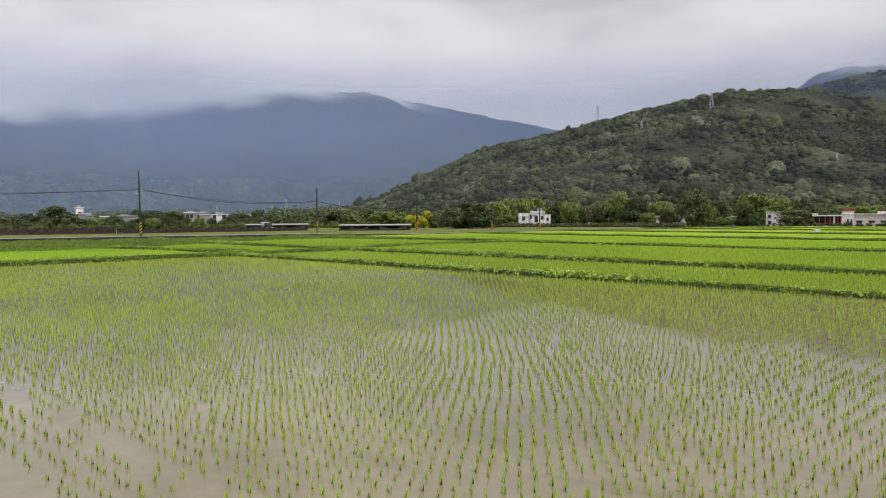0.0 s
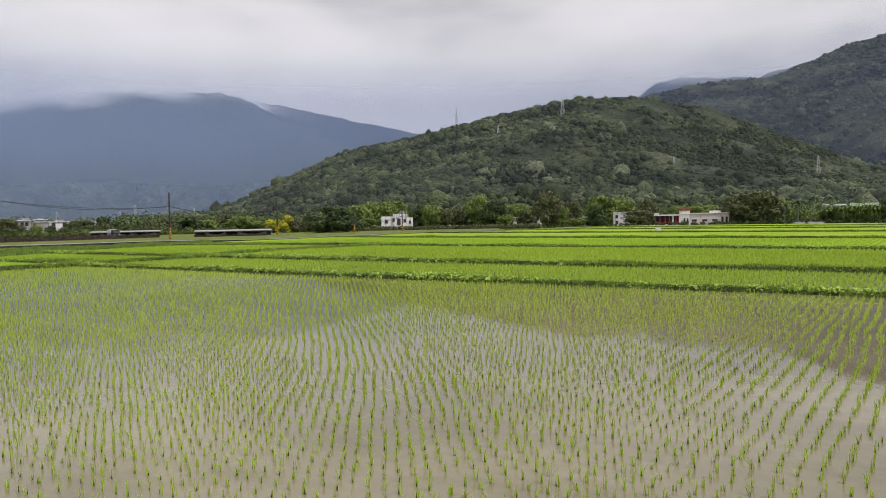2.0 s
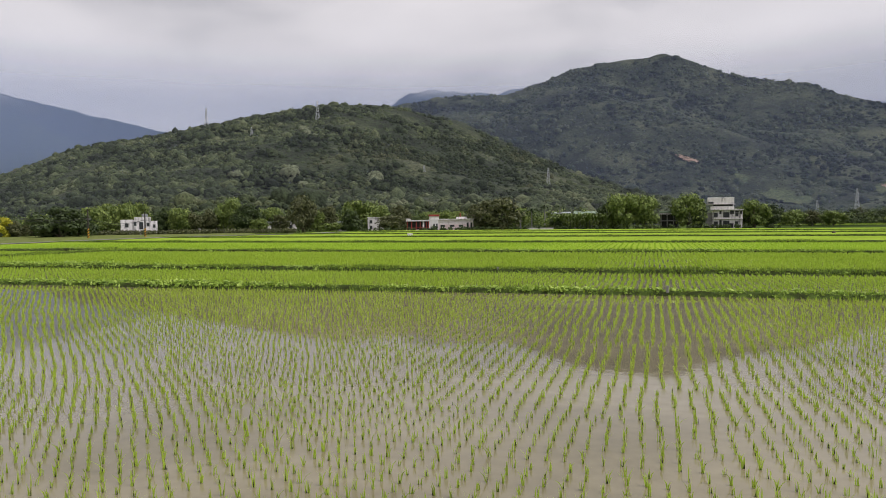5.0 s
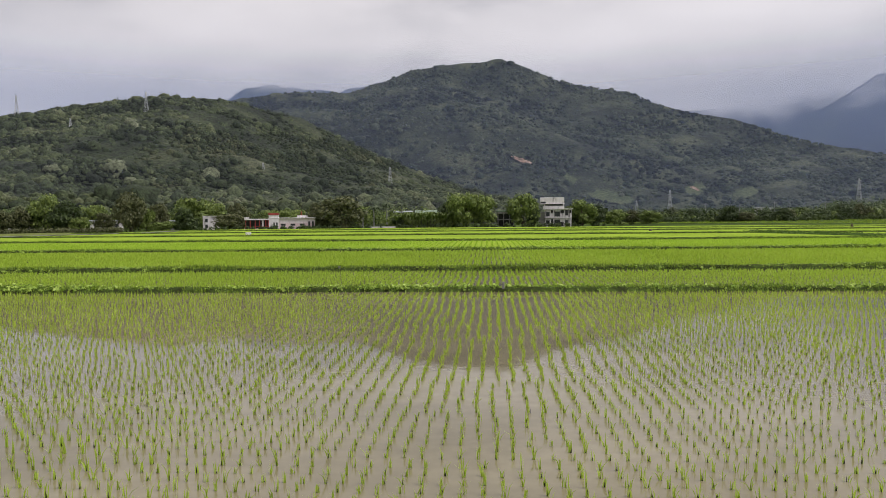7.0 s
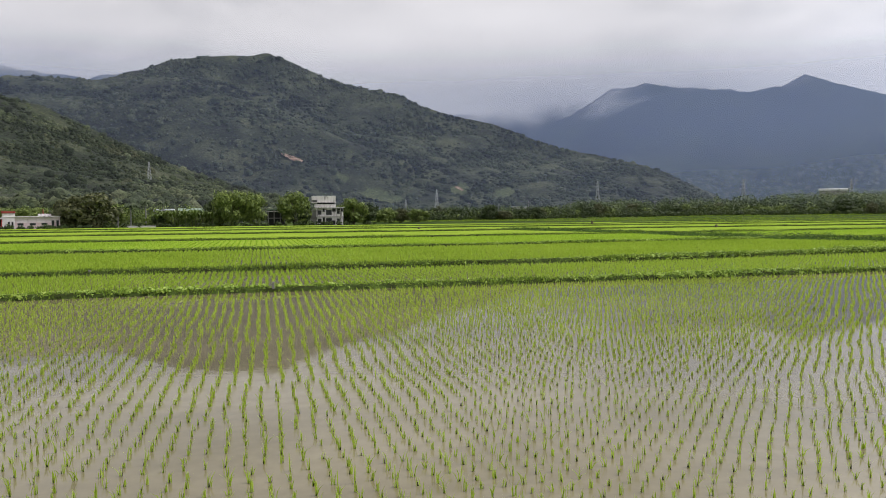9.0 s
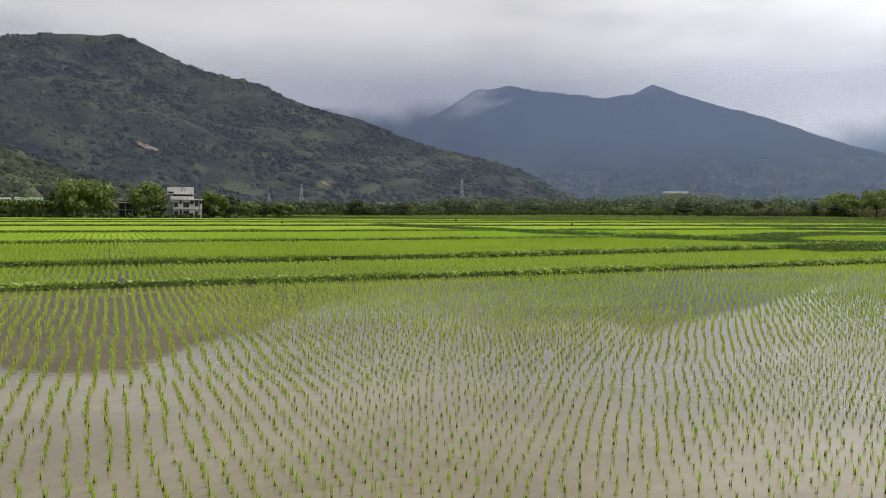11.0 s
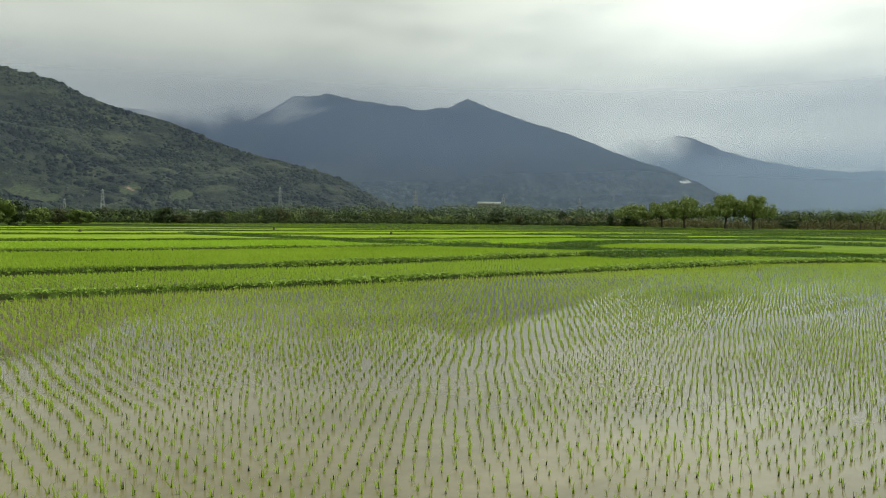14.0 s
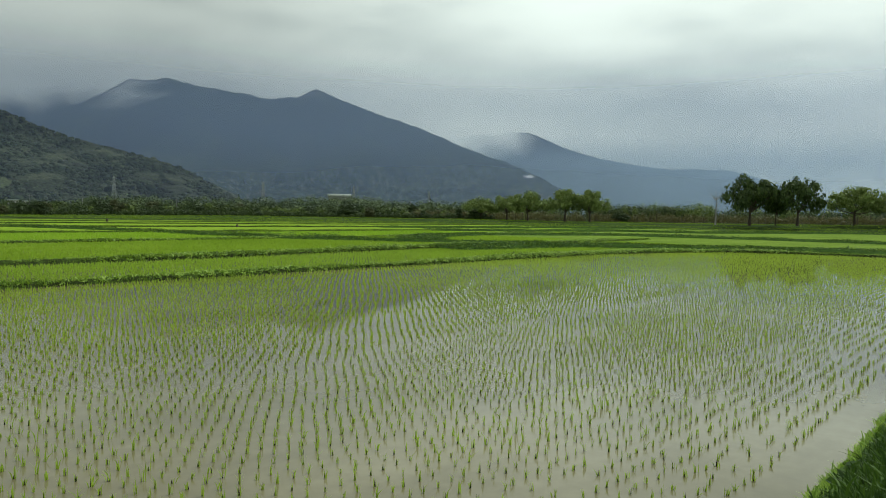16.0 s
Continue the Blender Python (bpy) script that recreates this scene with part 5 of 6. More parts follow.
bush_cloud("river_woodland", scatter(-24, -56, 400, 470, 260, 5.0, 10.0, 803, 1.2), WOOD_D, 200, 0.5, "dense dark woodland along the river", "forest", 0.75)
bush_cloud("brown_woodland", scatter(-47, -92, 312, 365, 620, 1.8, 4.6, 804, 1.1), SCRUB, 110, 0.25, "half-bare brownish scrub woodland", "forest")
stems = scatter(-47, -92, 306, 345, 230, 2.5, 5.0, 814)
stem_rng = np.random.default_rng(815)
sp = np.array(stems)
tagged(new("thin_trunks", mesh_np("thin_trunks", *blades(sp[:, 0], sp[:, 1], sp[:, 2], 1, sp[:, 3], 0.26, 0.10, 2, stem_rng, 0.1), BARK)), "thin pale trunks of the scrub woodland", "trunks", kind="stuff")
bush_cloud("banana_grove", scatter(7.4, 1.6, 222, 238, 70, 2.4, 4.4, 816), LEAF_B, 70, 0.4, "dense pale green banana and shrub growth by the sheds", "bushes")
bush_cloud("warehouse_trees", scatter(-38.5, -45.5, 560, 610, 60, 14.2, 17.0, 817, 0.9, False), LEAF_M, 260, 0.45, "tall dark trees before the far warehouse", "forest")
bush_cloud("levee_woodland", scatter(-46, -94, 378, 420, 210, 5.0, 8.8, 818, 1.1), WOOD_D, 220, 0.48, "continuous dark mixed woodland behind the levee", "forest", 0.75)
bush_cloud("fresh_woodland", scatter(-48, -92, 366, 400, 70, 5.0, 9.0, 819, 0.85), LEAF_B, 200, 0.42, "fresh green trees standing in the woodland", "forest", 0.75)
bush_cloud("dark_grove", scatter(-62, -68, 352, 372, 26, 5.5, 8.5, 821, 1.1), WOOD_A, 220, 0.42, "grove of rounded dark trees behind the scrub", "forest", 0.75)
bush_cloud("poplar_row", scatter(-62, -70, 345, 370, 26, 8.0, 10.0, 805, 0.35), LEAF_B, 140, 0.35, "row of slim fresh green trees", "forest")
bush_cloud("hill_foot_scrub", scatter(58, 8, 250, 330, 420, 3.0, 8.0, 806), LEAF_D, 110, 0.42, "mixed scrub and trees at the foot of the hill", "forest")
bush_cloud("light_scrub", scatter(47, 4, 245, 320, 160, 3.0, 7.0, 807), LEAF_B, 110, 0.42, "fresh green scrub at the foot of the hill", "forest")
bush_cloud("village_scrub", scatter(80, 46, 262, 340, 420, 1.6, 4.2, 808), LEAF_C, 120, 0.24, "olive scrub and hedges round the far village", "bushes")
bush_cloud("village_hedge", scatter(80, 50, 220, 238, 420, 1.0, 2.6, 809), LEAF_M, 90, 0.17, "dark hedges at the village edge", "bushes")
bush_cloud("far_plain_trees", scatter(-6, -36, 480, 720, 330, 4.0, 9.0, 810), LEAF_D, 100, 0.45, "belts of trees on the far plain", "forest")
bush_cloud("far_left_trees", scatter(90, 50, 420, 760, 420, 4.5, 9.5, 811), LEAF_D, 90, 0.55, "belts of trees on the far plain", "forest")
bush_cloud("field_edge_scrub", scatter(22, -9, 212, 219, 150, 0.7, 1.5, 812), LEAF_A, 45, 0.25, "low scrub along the edge of the rice fields", "bushes")
bush_cloud("bean_rows", scatter(42, 27, 204, 212, 260, 1.1, 1.6, 813, 0.8), LEAF_C, 45, 0.22, "rows of climbing beans on low stakes", "crop")


# ---- houses ----
def house(name, az, d, label, turn=0.0, z=0.0, category="house"):
    ob = tagged(new(name), label, category)
    ob.location = P(az, d, z)
    ob.rotation_euler[2] = radians(az + turn)
    return ob


def opening(parent, x, z, w_, h, y=0.0, frame_mat=None, name="window"):
    """A window in the wall facing the fields: a frame that stands proud, and its dark pane."""
    bm = bmesh.new()
    t = 0.07
    for a, b, c, e in ((x - w_ / 2 - t, x + w_ / 2 + t, z - t, z), (x - w_ / 2 - t, x + w_ / 2 + t, z + h, z + h + t), (x - w_ / 2 - t, x - w_ / 2, z, z + h), (x + w_ / 2, x + w_ / 2 + t, z, z + h)):
        box(a, b, y - 0.06, y + 0.02, c, e, bm=bm)
    f = part(name, bm, frame_mat or CONCRETE, parent)
    part("pane", box(x - w_ / 2, x + w_ / 2, y - 0.015, y + 0.03, z, z + h), GLASS, f)


def white_house():
    ob = house("white_house", -5.3, 226, "three-storey white house with stained walls and stepped top")
    part("ground_floor", box(-3.3, 4.7, 0, 8, -0.2, 2.55, 0.02), WHITE, ob)
    part("upper_floor", box(-3.3, 4.7, -0.15, 8, 2.6, 5.1, 0.02), WHITE, ob)
    part("cornice", box(-3.7, 5.1, -0.95, 8.2, 5.1, 5.32, 0.03), WHITE, ob)
    part("floor_slab", box(-3.4, 4.8, -0.6, 0.0, 2.5, 2.66, 0.02), WHITE, ob)
    # flat dark panels on the wall face imitate shaded loggia and garage openings
    for x0, x1 in ((-1.45, -0.85), (-0.55, -0.4), (1.4, 2.45), (2.75, 3.75), (4.05, 4.6)):
        part("loggia_opening", box(x0, x1, -0.2, -0.14, 3.95, 4.9), DARK, ob)
    part("garage_opening", box(-0.2, 2.3, -0.05, 0.02, 0.0, 1.3), DARK, ob)
    part("roof_slab", box(-4.9, 2.7, -0.4, 7.8, 6.72, 6.86, 0.02), WHITE, ob)
    part("recessed_storey", box(-3.6, 2.4, 0.9, 7.4, 5.35, 6.75, 0.02), WHITE, ob)
    part("balcony_wall", box(-3.9, 2.5, -0.1, 0.1, 5.35, 6.2, 0.02), WHITE, ob)
    part("roof_block", box(-4.7, 2.5, 0.1, 7.6, 6.86, 8.75, 0.03), WHITE, ob)
    part("strip_window", box(-4.5, -3.0, 0.04, 0.12, 7.0, 7.4), DARK, ob)
    # dark panel painted as the shade of the recessed storey
    part("dark_loggia", box(-3.2, 2.2, 0.86, 0.92, 6.2, 6.72), DARK, ob)
    part("pediment", box(-0.3, 1.3, -0.5, -0.16, 4.5, 5.9, 0.05), WHITE, ob)
    for x in (-1.6, -0.7, 2.6, 3.9):
        part("pilaster", box(x - 0.12, x + 0.12, -0.3, -0.16, 0, 5.1, 0.02), WHITE, ob)
    for x, z, w_, h in ((-2.4, 3.1, 1.0, 1.2), (-2.4, 0.6, 1.0, 1.2), (0.4, 3.0, 1.6, 1.4), (0.4, 0.5, 1.6, 1.5), (3.2, 3.3, 0.8, 1.0), (3.2, 0.7, 0.8, 1.1), (-1.15, 0.2, 0.6, 2.0)):
        opening(ob, x, z, w_, h, -0.16 if z > 2 else 0.0)
    part("lean_to", box(-4.9, -3.4, 0.5, 6, 0, 4.4, 0.03), CONCRETE, ob)
    part("parapet_stain", box(-4.74, -3.2, 0.06, 0.1, 6.9, 7.5), CONCRETE, ob)


def pink_house():
    ob = house("pink_house", 14.95, 222, "long single-storey white and pink house with flat roof")
    part("lower_wall", box(-6.6, 6.6, 0, 7, -0.2, 1.7, 0.02), PINK, ob)
    part("upper_wall", box(-6.6, 6.6, 0.02, 7, 1.7, 3.15, 0.02), BLUSH, ob)
    part("eaves_slab", box(-6.8, 6.8, -0.5, 7.2, 3.15, 3.4, 0.03), WHITE, ob)
    part("entrance_tower", box(-6.7, -3.9, -0.4, 5, -0.1, 4.2, 0.03), WHITE, ob)
    part("tower_coping", box(-6.85, -3.75, -0.55, 5.1, 4.2, 4.75, 0.03), RED, ob)
    part("roof_cabin", box(1.5, 4.6, 2, 5, 3.4, 4.0, 0.03), WHITE, ob)
    part("water_pipe", tube([(2.7, 3, 4.0), (2.7, 3, 5.2)], [0.12, 0.12]), RED, ob)
    for x in (-2.6, 0.2, 2.9):
        opening(ob, x, 1.05, 1.3, 0.5, 0.0)
    for x in (4.9, 6.0):
        opening(ob, x, 0.5, 0.5, 1.7, 0.0)
    for x in (-5.2, -4.4):
        opening(ob, x, 0.1, 0.45, 1.9, -0.4, WHITE, "door")
    ob2 = house("porch_annex", 17.55, 222, "open white porch annex with red posts and steps")
    # back wall coloured near black for the shade inside the porch
    part("back_wall", box(-3.4, 3.4, 2.5, 5, -0.1, 2.9), DARK, ob2)
    part("porch_roof", box(-3.6, 3.5, -0.6, 5.2, 2.75, 3.1, 0.03), WHITE, ob2)
    part("side_wall", box(1.4, 1.9, 0, 5, 0, 2.75), WHITE, ob2)
    part("gable_piece", box(-3.6, -2.2, -0.5, 1.5, 3.1, 3.6, 0.04), WHITE, ob2)
    for x in (-3.2, -1.9, -0.5, 0.7, 2.5, 3.2):
        part("post", box(x - 0.12, x + 0.12, -0.3, -0.06, 0, 2.75, 0.02), RED, ob2)
    part("railing", box(-3.4, 3.2, -0.22, -0.14, 0.75, 0.9), RED, ob2)
    part("plinth", box(-3.6, 3.4, -0.6, 2.5, -0.1, 0.25, 0.02), PINK, ob2)


def small_houses():
    ob = house("flat_roofed_house", 38.0, 226, "grey-white flat-roofed house with roof water tank")
    part("main_block", box(-4.8, 1.6, 0, 7, -0.2, 4.1, 0.03), WHITE, ob)
    part("tall_bay", box(-1.2, 3.2, -0.6, 6, -0.2, 4.8, 0.03), WHITE, ob)
    part("side_block", box(3.2, 4.9, 0, 6, -0.2, 3.7, 0.03), WHITE, ob)
    part("water_tank", tube([(1.6, 2, 4.8), (1.6, 2, 5.0), (1.6, 2, 5.6), (1.6, 2, 5.75)], [0.75, 0.8, 0.8, 0.4], 12), METAL, ob, "shiny steel water tank")
    for x, z, w_, h, y in ((0.6, 1.4, 1.0, 2.0, -0.6), (-1.0, 2.4, 0.6, 1.1, -0.6), (2.4, 2.2, 0.7, 1.0, -0.6), (-3.2, 2.0, 0.9, 1.0, 0), (4.0, 1.8, 0.6, 0.9, 0)):
        opening(ob, x, z, w_, h, y)
    ob = house("narrow_white_house", 21.1, 226, "narrow white rendered house with square windows")
    part("wall", box(-1.3, 1.4, 0, 6, -0.2, 3.9, 0.03), WHITE, ob)
    part("roof_slab", box(-1.4, 3.6, -0.2, 6.2, 3.9, 4.1, 0.03), WHITE, ob)
    part("side_wall", box(1.4, 3.5, 0.6, 6, -0.2, 3.9), WHITE, ob)
    for z in (0.6, 2.3):
        opening(ob, -0.3, z, 0.7, 0.9)
    ob = house("grey_shed", 23.3, 228, "small grey concrete shed among trees")
    part("wall", box(-1.7, 1.7, 0, 4, -0.1, 2.7, 0.03), CONCRETE, ob)
    part("roof", box(-1.9, 1.9, -0.3, 4.3, 2.7, 2.9, 0.02), ROOFB, ob)
    opening(ob, -0.4, 0.9, 0.8, 0.9)
    ob = house("white_cottage", 27.9, 240, "low white cottage half hidden behind trees")
    part("wall", box(-4.5, 4.5, 0, 6, -0.1, 2.8, 0.03), WHITE, ob)
    part("roof", box(-4.8, 4.8, -0.4, 6.4, 2.8, 3.1, 0.04), ROOFB, ob)
    for x in (-2.8, 0.2, 2.6):
        opening(ob, x, 1.0, 1.1, 1.0)
    ob = house("white_cottage", 33.4, 240, "low white cottage half hidden by trees")
    part("wall", box(-5.5, 5.5, 0, 6, -0.1, 2.7, 0.03), WHITE, ob)
    part("roof", box(-5.8, 5.8, -0.4, 6.4, 2.7, 3.0, 0.04), ROOFB, ob)
    for x in (-3.8, -1.0, 2.2, 4.0):
        opening(ob, x, 1.0, 1.0, 1.0)
    ob = house("open_shed", -1.5, 226, "two-level open shed with pale green sheet roof", category="shed")
    part("roof", box(-3.0, 2.6, -0.6, 7, 4.5, 4.95, 0.05), ROOFG, ob)
    part("gutter", box(-3.0, 2.6, -0.7, -0.5, 4.05, 4.3), WHITE, ob)
    part("floor_slab", box(-2.8, 2.4, 0, 7, 2.0, 2.25, 0.02), CONCRETE, ob)
    # back wall coloured near black for the shade inside the shed
    part("back_wall", box(-2.8, 2.4, 6.4, 6.6, 0, 4.5), DARK, ob)
    for x in (-2.5, -0.8, 1.0, 2.3):
        part("post", box(x - 0.14, x + 0.14, -0.15, 0.13, 0, 4.5, 0.02), CONCRETE, ob)
    ob = house("long_shed", 4.2, 246, "long shed with pale greenish sheet roof", category="shed")
    part("wall", box(-5.6, 5.6, 0, 8, -0.1, 4.1), CONCRETE, ob)
    bm = bmesh.new()
    for k in range(28):
        box(-5.9 + k * 0.422, -5.9 + k * 0.422 + 0.30, -0.6, 8.4, 4.3, 5.0, bm=bm)
    for v in bm.verts:
        v.co.z += 0.12 * (v.co.y - 4)
    part("roof_ribs", bm, ROOFG, ob)
    part("roof", box(-6, 6, -0.65, 8.5, 4.1, 4.35, 0.03), ROOFG, ob)
    ob = house("blue_roofed_shed", 6.5, 250, "shed with pale blue sheet roof", category="shed")
    part("wall", box(-3, 3, 0, 6, -0.1, 4.3), CONCRETE, ob)
    part("roof", box(-3.3, 3.3, -0.5, 6.5, 4.3, 5.3, 0.3), ROOFB, ob)
    ob = house("low_white_wall", 8.1, 214, "low white painted wall at the field edge", category="wall")
    part("wall", box(-3.7, 3.7, 0, 0.25, -0.1, 0.45, 0.02), WHITE, ob)
    part("coping", box(-3.8, 3.8, -0.05, 0.3, 0.45, 0.55, 0.02), WHITE, ob)
    ob = house("long_white_warehouse", -42.0, 640, "long far warehouse with white roof", category="warehouse")
    part("wall", box(-9.5, 9.5, 0, 14, 0, 17.0), CONCRETE, ob)
    part("roof", box(-10.2, 10.2, -0.6, 15, 17.0, 19.0, 0.5), surface("white_sheet_roof", [(0.3, (0.78, 0.79, 0.79)), (0.7, (0.86, 0.86, 0.85))], rough=0.5, bump=0.0), ob)


def village():
    """Pale houses of the far village, each a block or two with windows and a flat roof."""
    r = np.random.default_rng(15)
    rows = [(71.22, 250, 5.9, 4.6, 1), (71.23, 252, 2.0, 6.5, 2), (70.63, 246, 2.6, 4.19, 1), (68.15, 246, 6.5, 3.89, 1), (66.36, 250, 3.8, 3.42, 1), (63.98, 250, 3.4, 4.81, 2), (62.91, 254, 3.5, 4.26, 1), (61.91, 240, 5.0, 4.16, 2), (75.66, 246, 2.8, 2.99, 1), (73.67, 250, 3.0, 3.29, 1), (74.41, 258, 2.4, 3.83, 1), (55.05, 262, 2.9, 2.33, 1), (69.68, 256, 2.6, 3.69, 1), (65.3, 258, 3.8, 3.97, 1), (68.1, 300, 5.2, 4.4, 1), (66.5, 330, 2.8, 5.2, 2), (64.1, 330, 4.2, 4.7, 1), (63.05, 350, 4.6, 5.6, 2), (57.15, 320, 5.4, 5.6, 1), (57.7, 300, 4.4, 2.5, 1), (75.5, 280, 4.4, 3.3, 1), (73.9, 300, 3.4, 4.5, 1), (59.9, 340, 4.0, 4.6, 1), (69.6, 320, 2.6, 4.0, 1), (72.4, 340, 4.4, 4.6, 1), (61.0, 330, 4.2, 4.4, 1)]
    for az, d, w_, h, storeys in rows:
        ob = house("village_house", az, d, "pale flat-roofed village house with %s" % ("two storeys and dark windows" if storeys > 1 else "one storey and dark windows"), r.uniform(-12, 12))
        ob["group"] = "houses of the far village"
        part("wall", box(-w_ / 2, w_ / 2, 0, 3.6, -0.1, h, 0.03), CONCRETE if int(d) % 4 == 2 else WHITE, ob)
        part("roof", box(-w_ / 2 - 0.2, w_ / 2 + 0.2, -0.3, 3.8, h, h + 0.25, 0.04), ROOFB if storeys == 1 else WHITE, ob)
        if storeys > 1:
            part("roof_room", box(-w_ / 4, w_ / 5, 1.2, 3, h + 0.25, h + 0.8, 0.03), CONCRETE, ob)
        for s in range(storeys):
            for x in np.linspace(-w_ / 2 + 1.1, w_ / 2 - 1.1, max(2, int(w_ / 2.6))):
                opening(ob, float(x), 0.9 + s * h / storeys, 0.9, 1.1)
    for az, d, w_, h in ((-19.8, 560, 6, 7.2), (-20.6, 590, 4, 7.0), (-25.2, 600, 8, 9.2), (-26.4, 600, 5, 8.4), (-27.6, 600, 5, 9.6), (-31.5, 620, 5, 10.6), (-34.4, 560, 5, 8.6), (-36.9, 600, 4, 9.4)):
        ob = house("village_house", az, d, "white house on the far plain", r.uniform(-12, 12))
        ob["group"] = "houses of the far village"
        part("wall", box(-w_ / 2, w_ / 2, 0, 8, -0.1, h, 0.05), WHITE, ob)
        part("roof", box(-w_ / 2 - 0.4, w_ / 2 + 0.4, -0.5, 8.4, h, h + 0.4, 0.05), ROOFB, ob)


white_house()
pink_house()
small_houses()
village()


# ---- road, poles and wires ----
def build_road():
    line = [(92, 128), (84, 122), (76, 120), (68, 122), (61, 121), (55, 126.5), (47, 136), (43, 145), (39, 157.5), (34.5, 168), (30, 174.5), (26.5, 180), (23.5, 200)]
    pts = np.array([P(a, d)[:2] for a, d in line], float)
    at = np.concatenate([[0], np.cumsum(np.hypot(*np.diff(pts, axis=0).T))])
    s = np.arange(0, at[-1], 2.0)
    k = np.ones(9) / 9
    cx, cy = np.interp(s, at, pts[:, 0]), np.interp(s, at, pts[:, 1])
    cx[4:-4], cy[4:-4] = np.convolve(cx, k, "valid"), np.convolve(cy, k, "valid")
    tx, ty = np.gradient(cx), np.gradient(cy)
    ln = np.hypot(tx, ty)
    nx, ny = -ty / ln, tx / ln

    bearing = np.degrees(np.arctan2(-cx, cy))
    lift = np.interp(bearing, [48, 57], [0.4, 1.0])  # the road sinks to the level of the fields

    def strip(prof):
        v = np.stack([np.stack([cx + nx * a, cy + ny * a, b * lift if b > 0 else np.full_like(cx, b)], -1) for a, b in prof], 1).reshape(-1, 3)
        m = len(prof)
        i, j = np.meshgrid(np.arange(len(s) - 1), np.arange(m - 1), indexing="ij")
        a = (i * m + j).ravel()
        return v, np.stack([a, a + m, a + m + 1, a + 1], -1)

    v, f = strip([(-9.5, -0.3), (-8.5, 0.1), (-6.0, 0.22), (-2.6, 0.16), (-2.3, 0.16), (-2.2, 0.5), (2.3, 0.55), (2.6, 0.52), (4.4, -0.3)])
    tagged(new("road_bank", mesh_np("road_bank", v, f, DIKE)), "grassy embankment carrying a narrow farm road", "bank", kind="structure")
    v, f = strip([(-2.0, 0.5), (-2.0, 0.6), (2.0, 0.6), (2.0, 0.5)])
    tagged(new("road", mesh_np("road", v, f, ASPHALT)), "narrow worn concrete farm road", "road", kind="structure")
    # wall strip coloured near black to imitate the shadow line below the road
    v, f = strip([(-2.38, 0.0), (-2.36, 0.66), (-2.2, 0.66)])
    high = (bearing[:-1] > 53).repeat(2)
    f = f[high]
    tagged(new("retaining_wall", mesh_np("retaining_wall", v, f, WALL_SHADE_AND_CAB)), "low wall holding up the farm road, shadow put into its colour", "wall", kind="structure")
    v, f = strip([(-2.42, 0.66), (-2.42, 0.78), (-2.1, 0.78), (-2.1, 0.5)])
    tagged(new("kerb", mesh_np("kerb", v, f, CONCRETE)), "pale concrete kerb along the farm road", "kerb", kind="structure")
    r = np.random.default_rng(90)
    # the weedy slope that falls from the road to the paddies
    az = np.arange(52, 92.1, 0.5)
    foot = np.interp(az, [52, 57.5, 62, 66, 71, 76, 92], [117, 110, 101, 93, 84, 84, 92])
    edge = np.interp(az, [a for a, _ in line[::-1]], [d for _, d in line[::-1]]) - 2.7
    q = np.array([0.0, 0.06, 0.25, 0.5, 0.75, 0.95, 1.0])
    A, Q = np.meshgrid(az, q, indexing="ij")
    D = foot[:, None] + (edge - foot)[:, None] * Q
    Z = np.interp(Q, [0, 0.06, 0.5, 0.95, 1.0], [-0.2, 0.16, 0.34, 0.26, 0.0]) + 0.08 * fbm(A * 2, D / 3, 91, 3)
    v = np.stack([-D * np.sin(np.radians(A)), D * np.cos(np.radians(A)), Z], -1).reshape(-1, 3)
    i, j = np.meshgrid(np.arange(len(az) - 1), np.arange(len(q) - 1), indexing="ij")
    a = (i * len(q) + j).ravel()
    tagged(new("road_slope", mesh_np("road_slope", v, np.stack([a, a + 1, a + len(q) + 1, a + len(q)], -1), DIKE, smooth=True)), "rough weedy slope below the farm road", "bank", kind="structure")
    n = 10000
    t, k = r.uniform(52, 92, n), r.uniform(0.03, 0.97, n)
    d = np.interp(t, az, foot) + k * np.interp(t, az, edge - foot)
    h = 0.34 * np.clip(1 + 0.7 * fbm(t * 1.5, d / 4, 92, 3), 0.35, 2.0)
    z = np.interp(k, [0, 0.06, 0.5, 0.95, 1.0], [-0.1, 0.14, 0.32, 0.24, 0.0])
    vv, ff = blades(-d * np.sin(np.radians(t)), d * np.cos(np.radians(t)), z, 5, h, 0.10, 0.6, 1, r, 0.12)
    tagged(new("road_grass", mesh_np("road_grass", vv, ff, WEED)), "rough weeds on the slope below the farm road", "grass", kind="stuff")
    near_edge = [tuple(P(a, d + 4.5)[:2]) for a, d in line if 30 <= a <= 90]
    far_edge = [tuple(P(a, d)[:2]) for a, d in ((30, 205), (40, 205), (50, 215), (60, 218), (70, 218), (84, 218))]
    sheet("field", near_edge + far_edge, 0.2, PASTURE, "strip of light green grass field beyond the road", "field")


build_road()


